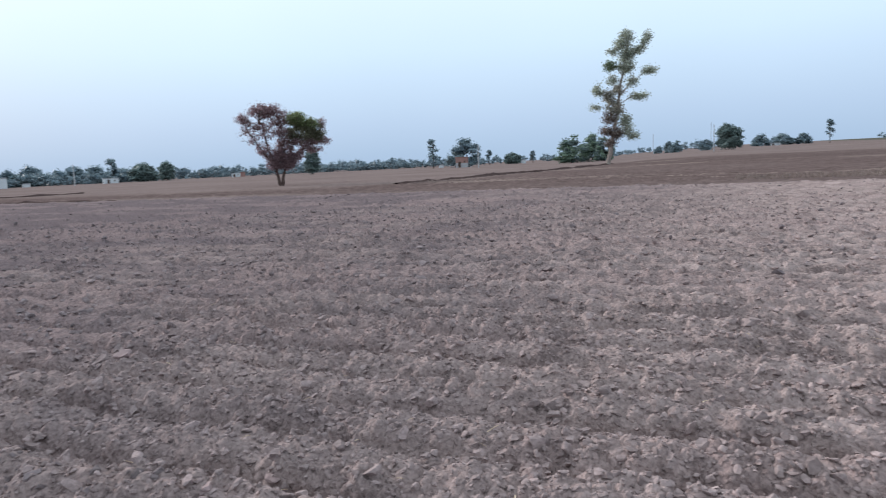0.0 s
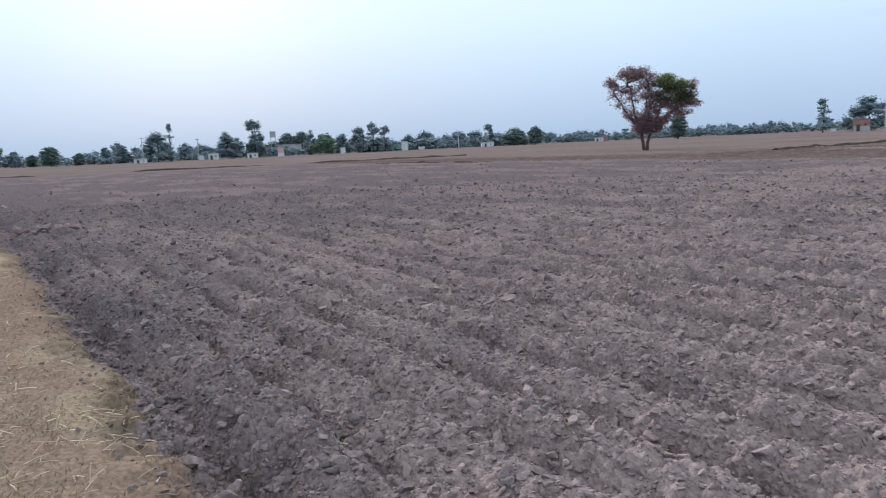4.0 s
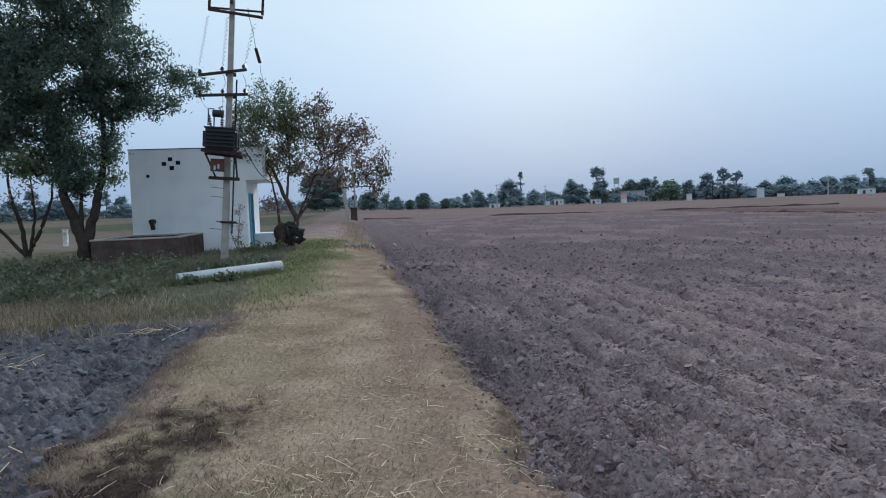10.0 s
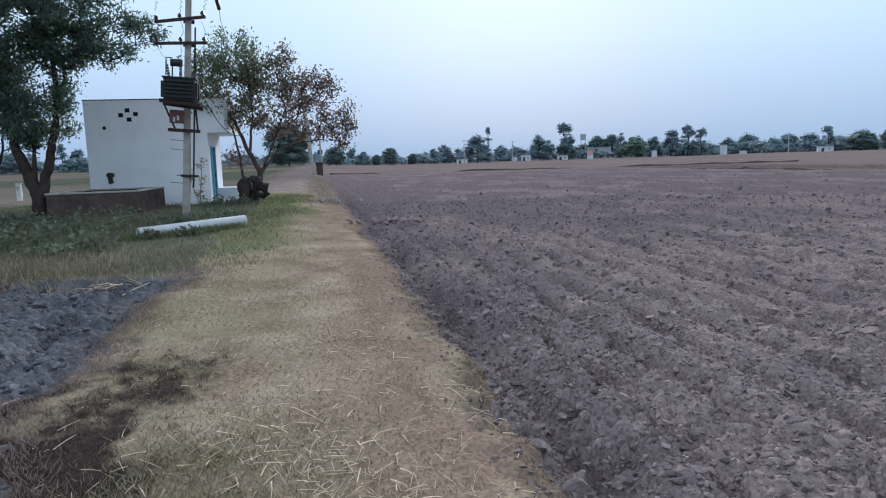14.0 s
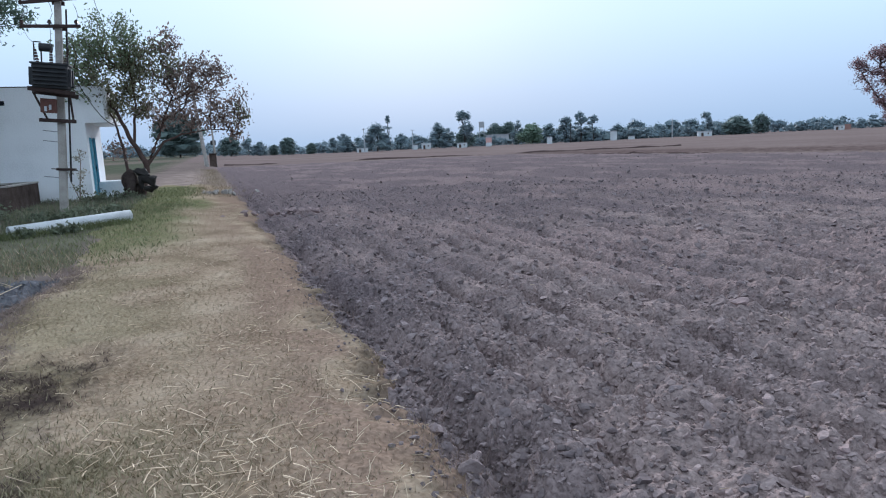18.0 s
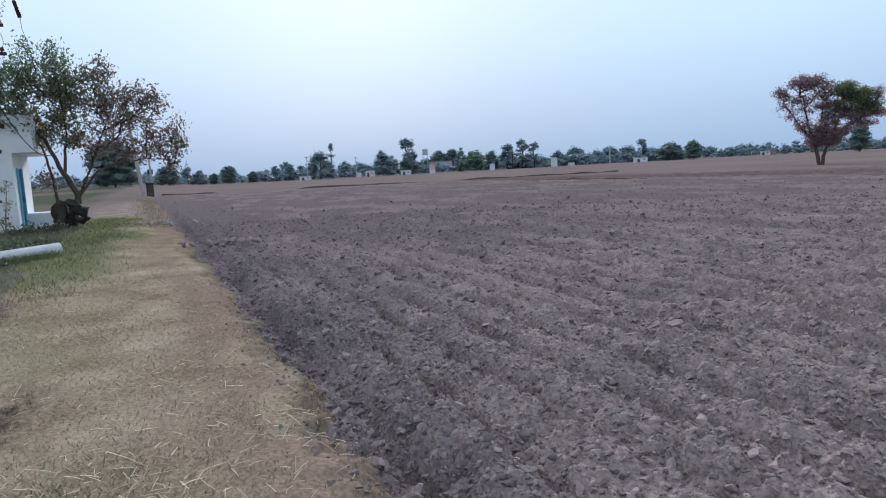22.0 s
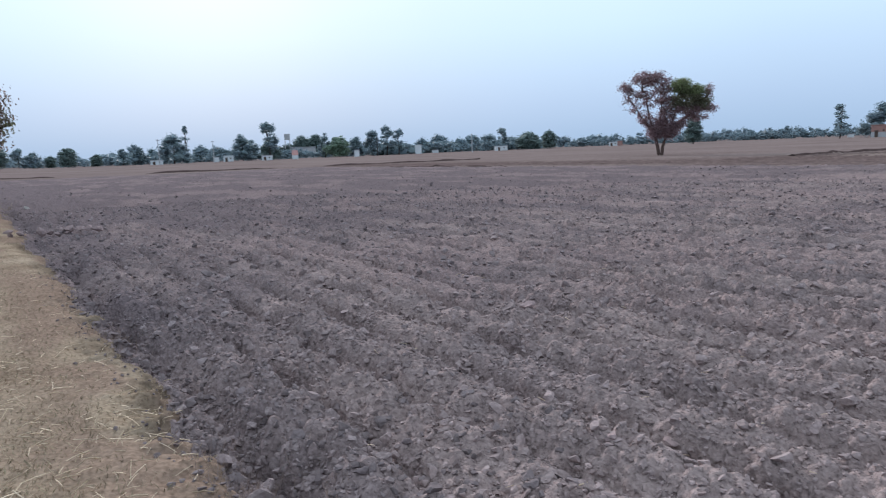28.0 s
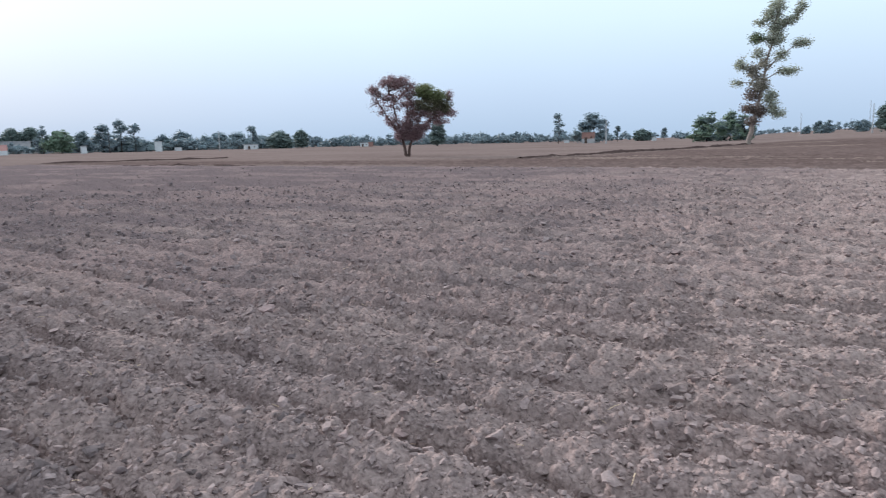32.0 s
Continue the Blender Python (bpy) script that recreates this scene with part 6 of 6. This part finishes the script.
# dry weed tufts at the edge of the field
blades("dry_edge_tufts", "brown dry tufts at the edge of the ploughed field", 900, lambda rng, n: (rng.choice((2.05, 2.6, 6.1), n) + rng.normal(0, 0.28, n), -0.12 + rng.normal(0, 0.13, n)), 0.085, 0.005, M["leaf_brown"], 99, 0.5)
blades("burnt_stubble", "dark burnt stubble beyond the field", 5000, lambda rng, n: (rng.uniform(-22, 0, n), rng.uniform(36.5, 42, n)), 0.22, 0.03, M["leaf_brown"], 100, 0.3)

# single large clods that stand out
clod_xy(-4.77, 1.73, 0.045, 301)
clod_xy(-2.72, 0.92, 0.055, 302, "clod_dark", "large damp grey clod in the furrow at the field's edge")
clod_xy(-2.58, 4.26, 0.069, 303)
clod_xy(-4.70, 4.90, 0.053, 304)
clod_xy(-0.81, 2.21, 0.045, 308)
clod_xy(-1.03, 1.92, 0.040, 309)

strew("edge_crumbs", "dark crumbs of soil along the crumbling edge of the path", 16000, 2.0, 12.0, 0.011, ROUGH, M["clod_dark"], 1, 67, bear=(25, 80), power=1.2, keep=lambda u, v, rng: (v > edge_v(u) - np.abs(rng.normal(0, 0.17, len(u)))))


# pale post in the grass far behind the tank
def field_post():
    root = thing("field_post", uv_pose(36.8, -15.8, ground_z(36.8, -15.8)), "small whitewashed boundary post standing in the grass", "post")
    part("shaft", box((0.22, 0.22, 0.85), (0, 0, 0.40), 0.02), M["white_stain"], root)
    part("cap", box((0.26, 0.26, 0.07), (0, 0, 0.85), 0.02), M["concrete"], root, "rough concrete cap")


field_post()


# small dark shed at the end of the path
def meter_shed():
    z = ground_z(UX * -79.3 + UY * 33.4, VX * -79.3 + VY * 33.4)
    root = thing("meter_shed", facing(-79.7, 32.5, z) @ Matrix.Diagonal((0.6, 0.6, 0.82, 1)), "small dark brick shed beside the poles at the path's end", "shed")
    part("side_wall", box((0.12, 1.3, 2.0), (-0.62, 0, 0.95), 0.01), M["brick_dark"], root)
    part("side_wall", box((0.12, 1.3, 2.0), (0.62, 0, 0.95), 0.01), M["brick_dark"], root)
    part("back_wall", box((1.12, 0.12, 2.0), (0, 0.59, 0.95), 0.01), M["brick_dark"], root)
    part("door", box((1.08, 0.06, 1.85), (0, -0.55, 0.9), 0.01), M["concrete_dark"], root, "dark wooden door")
    part("roof", box((1.6, 1.6, 0.12), (0, 0, 2.01), 0.02), M["concrete_dark"], root, "weathered flat slab roof")


meter_shed()
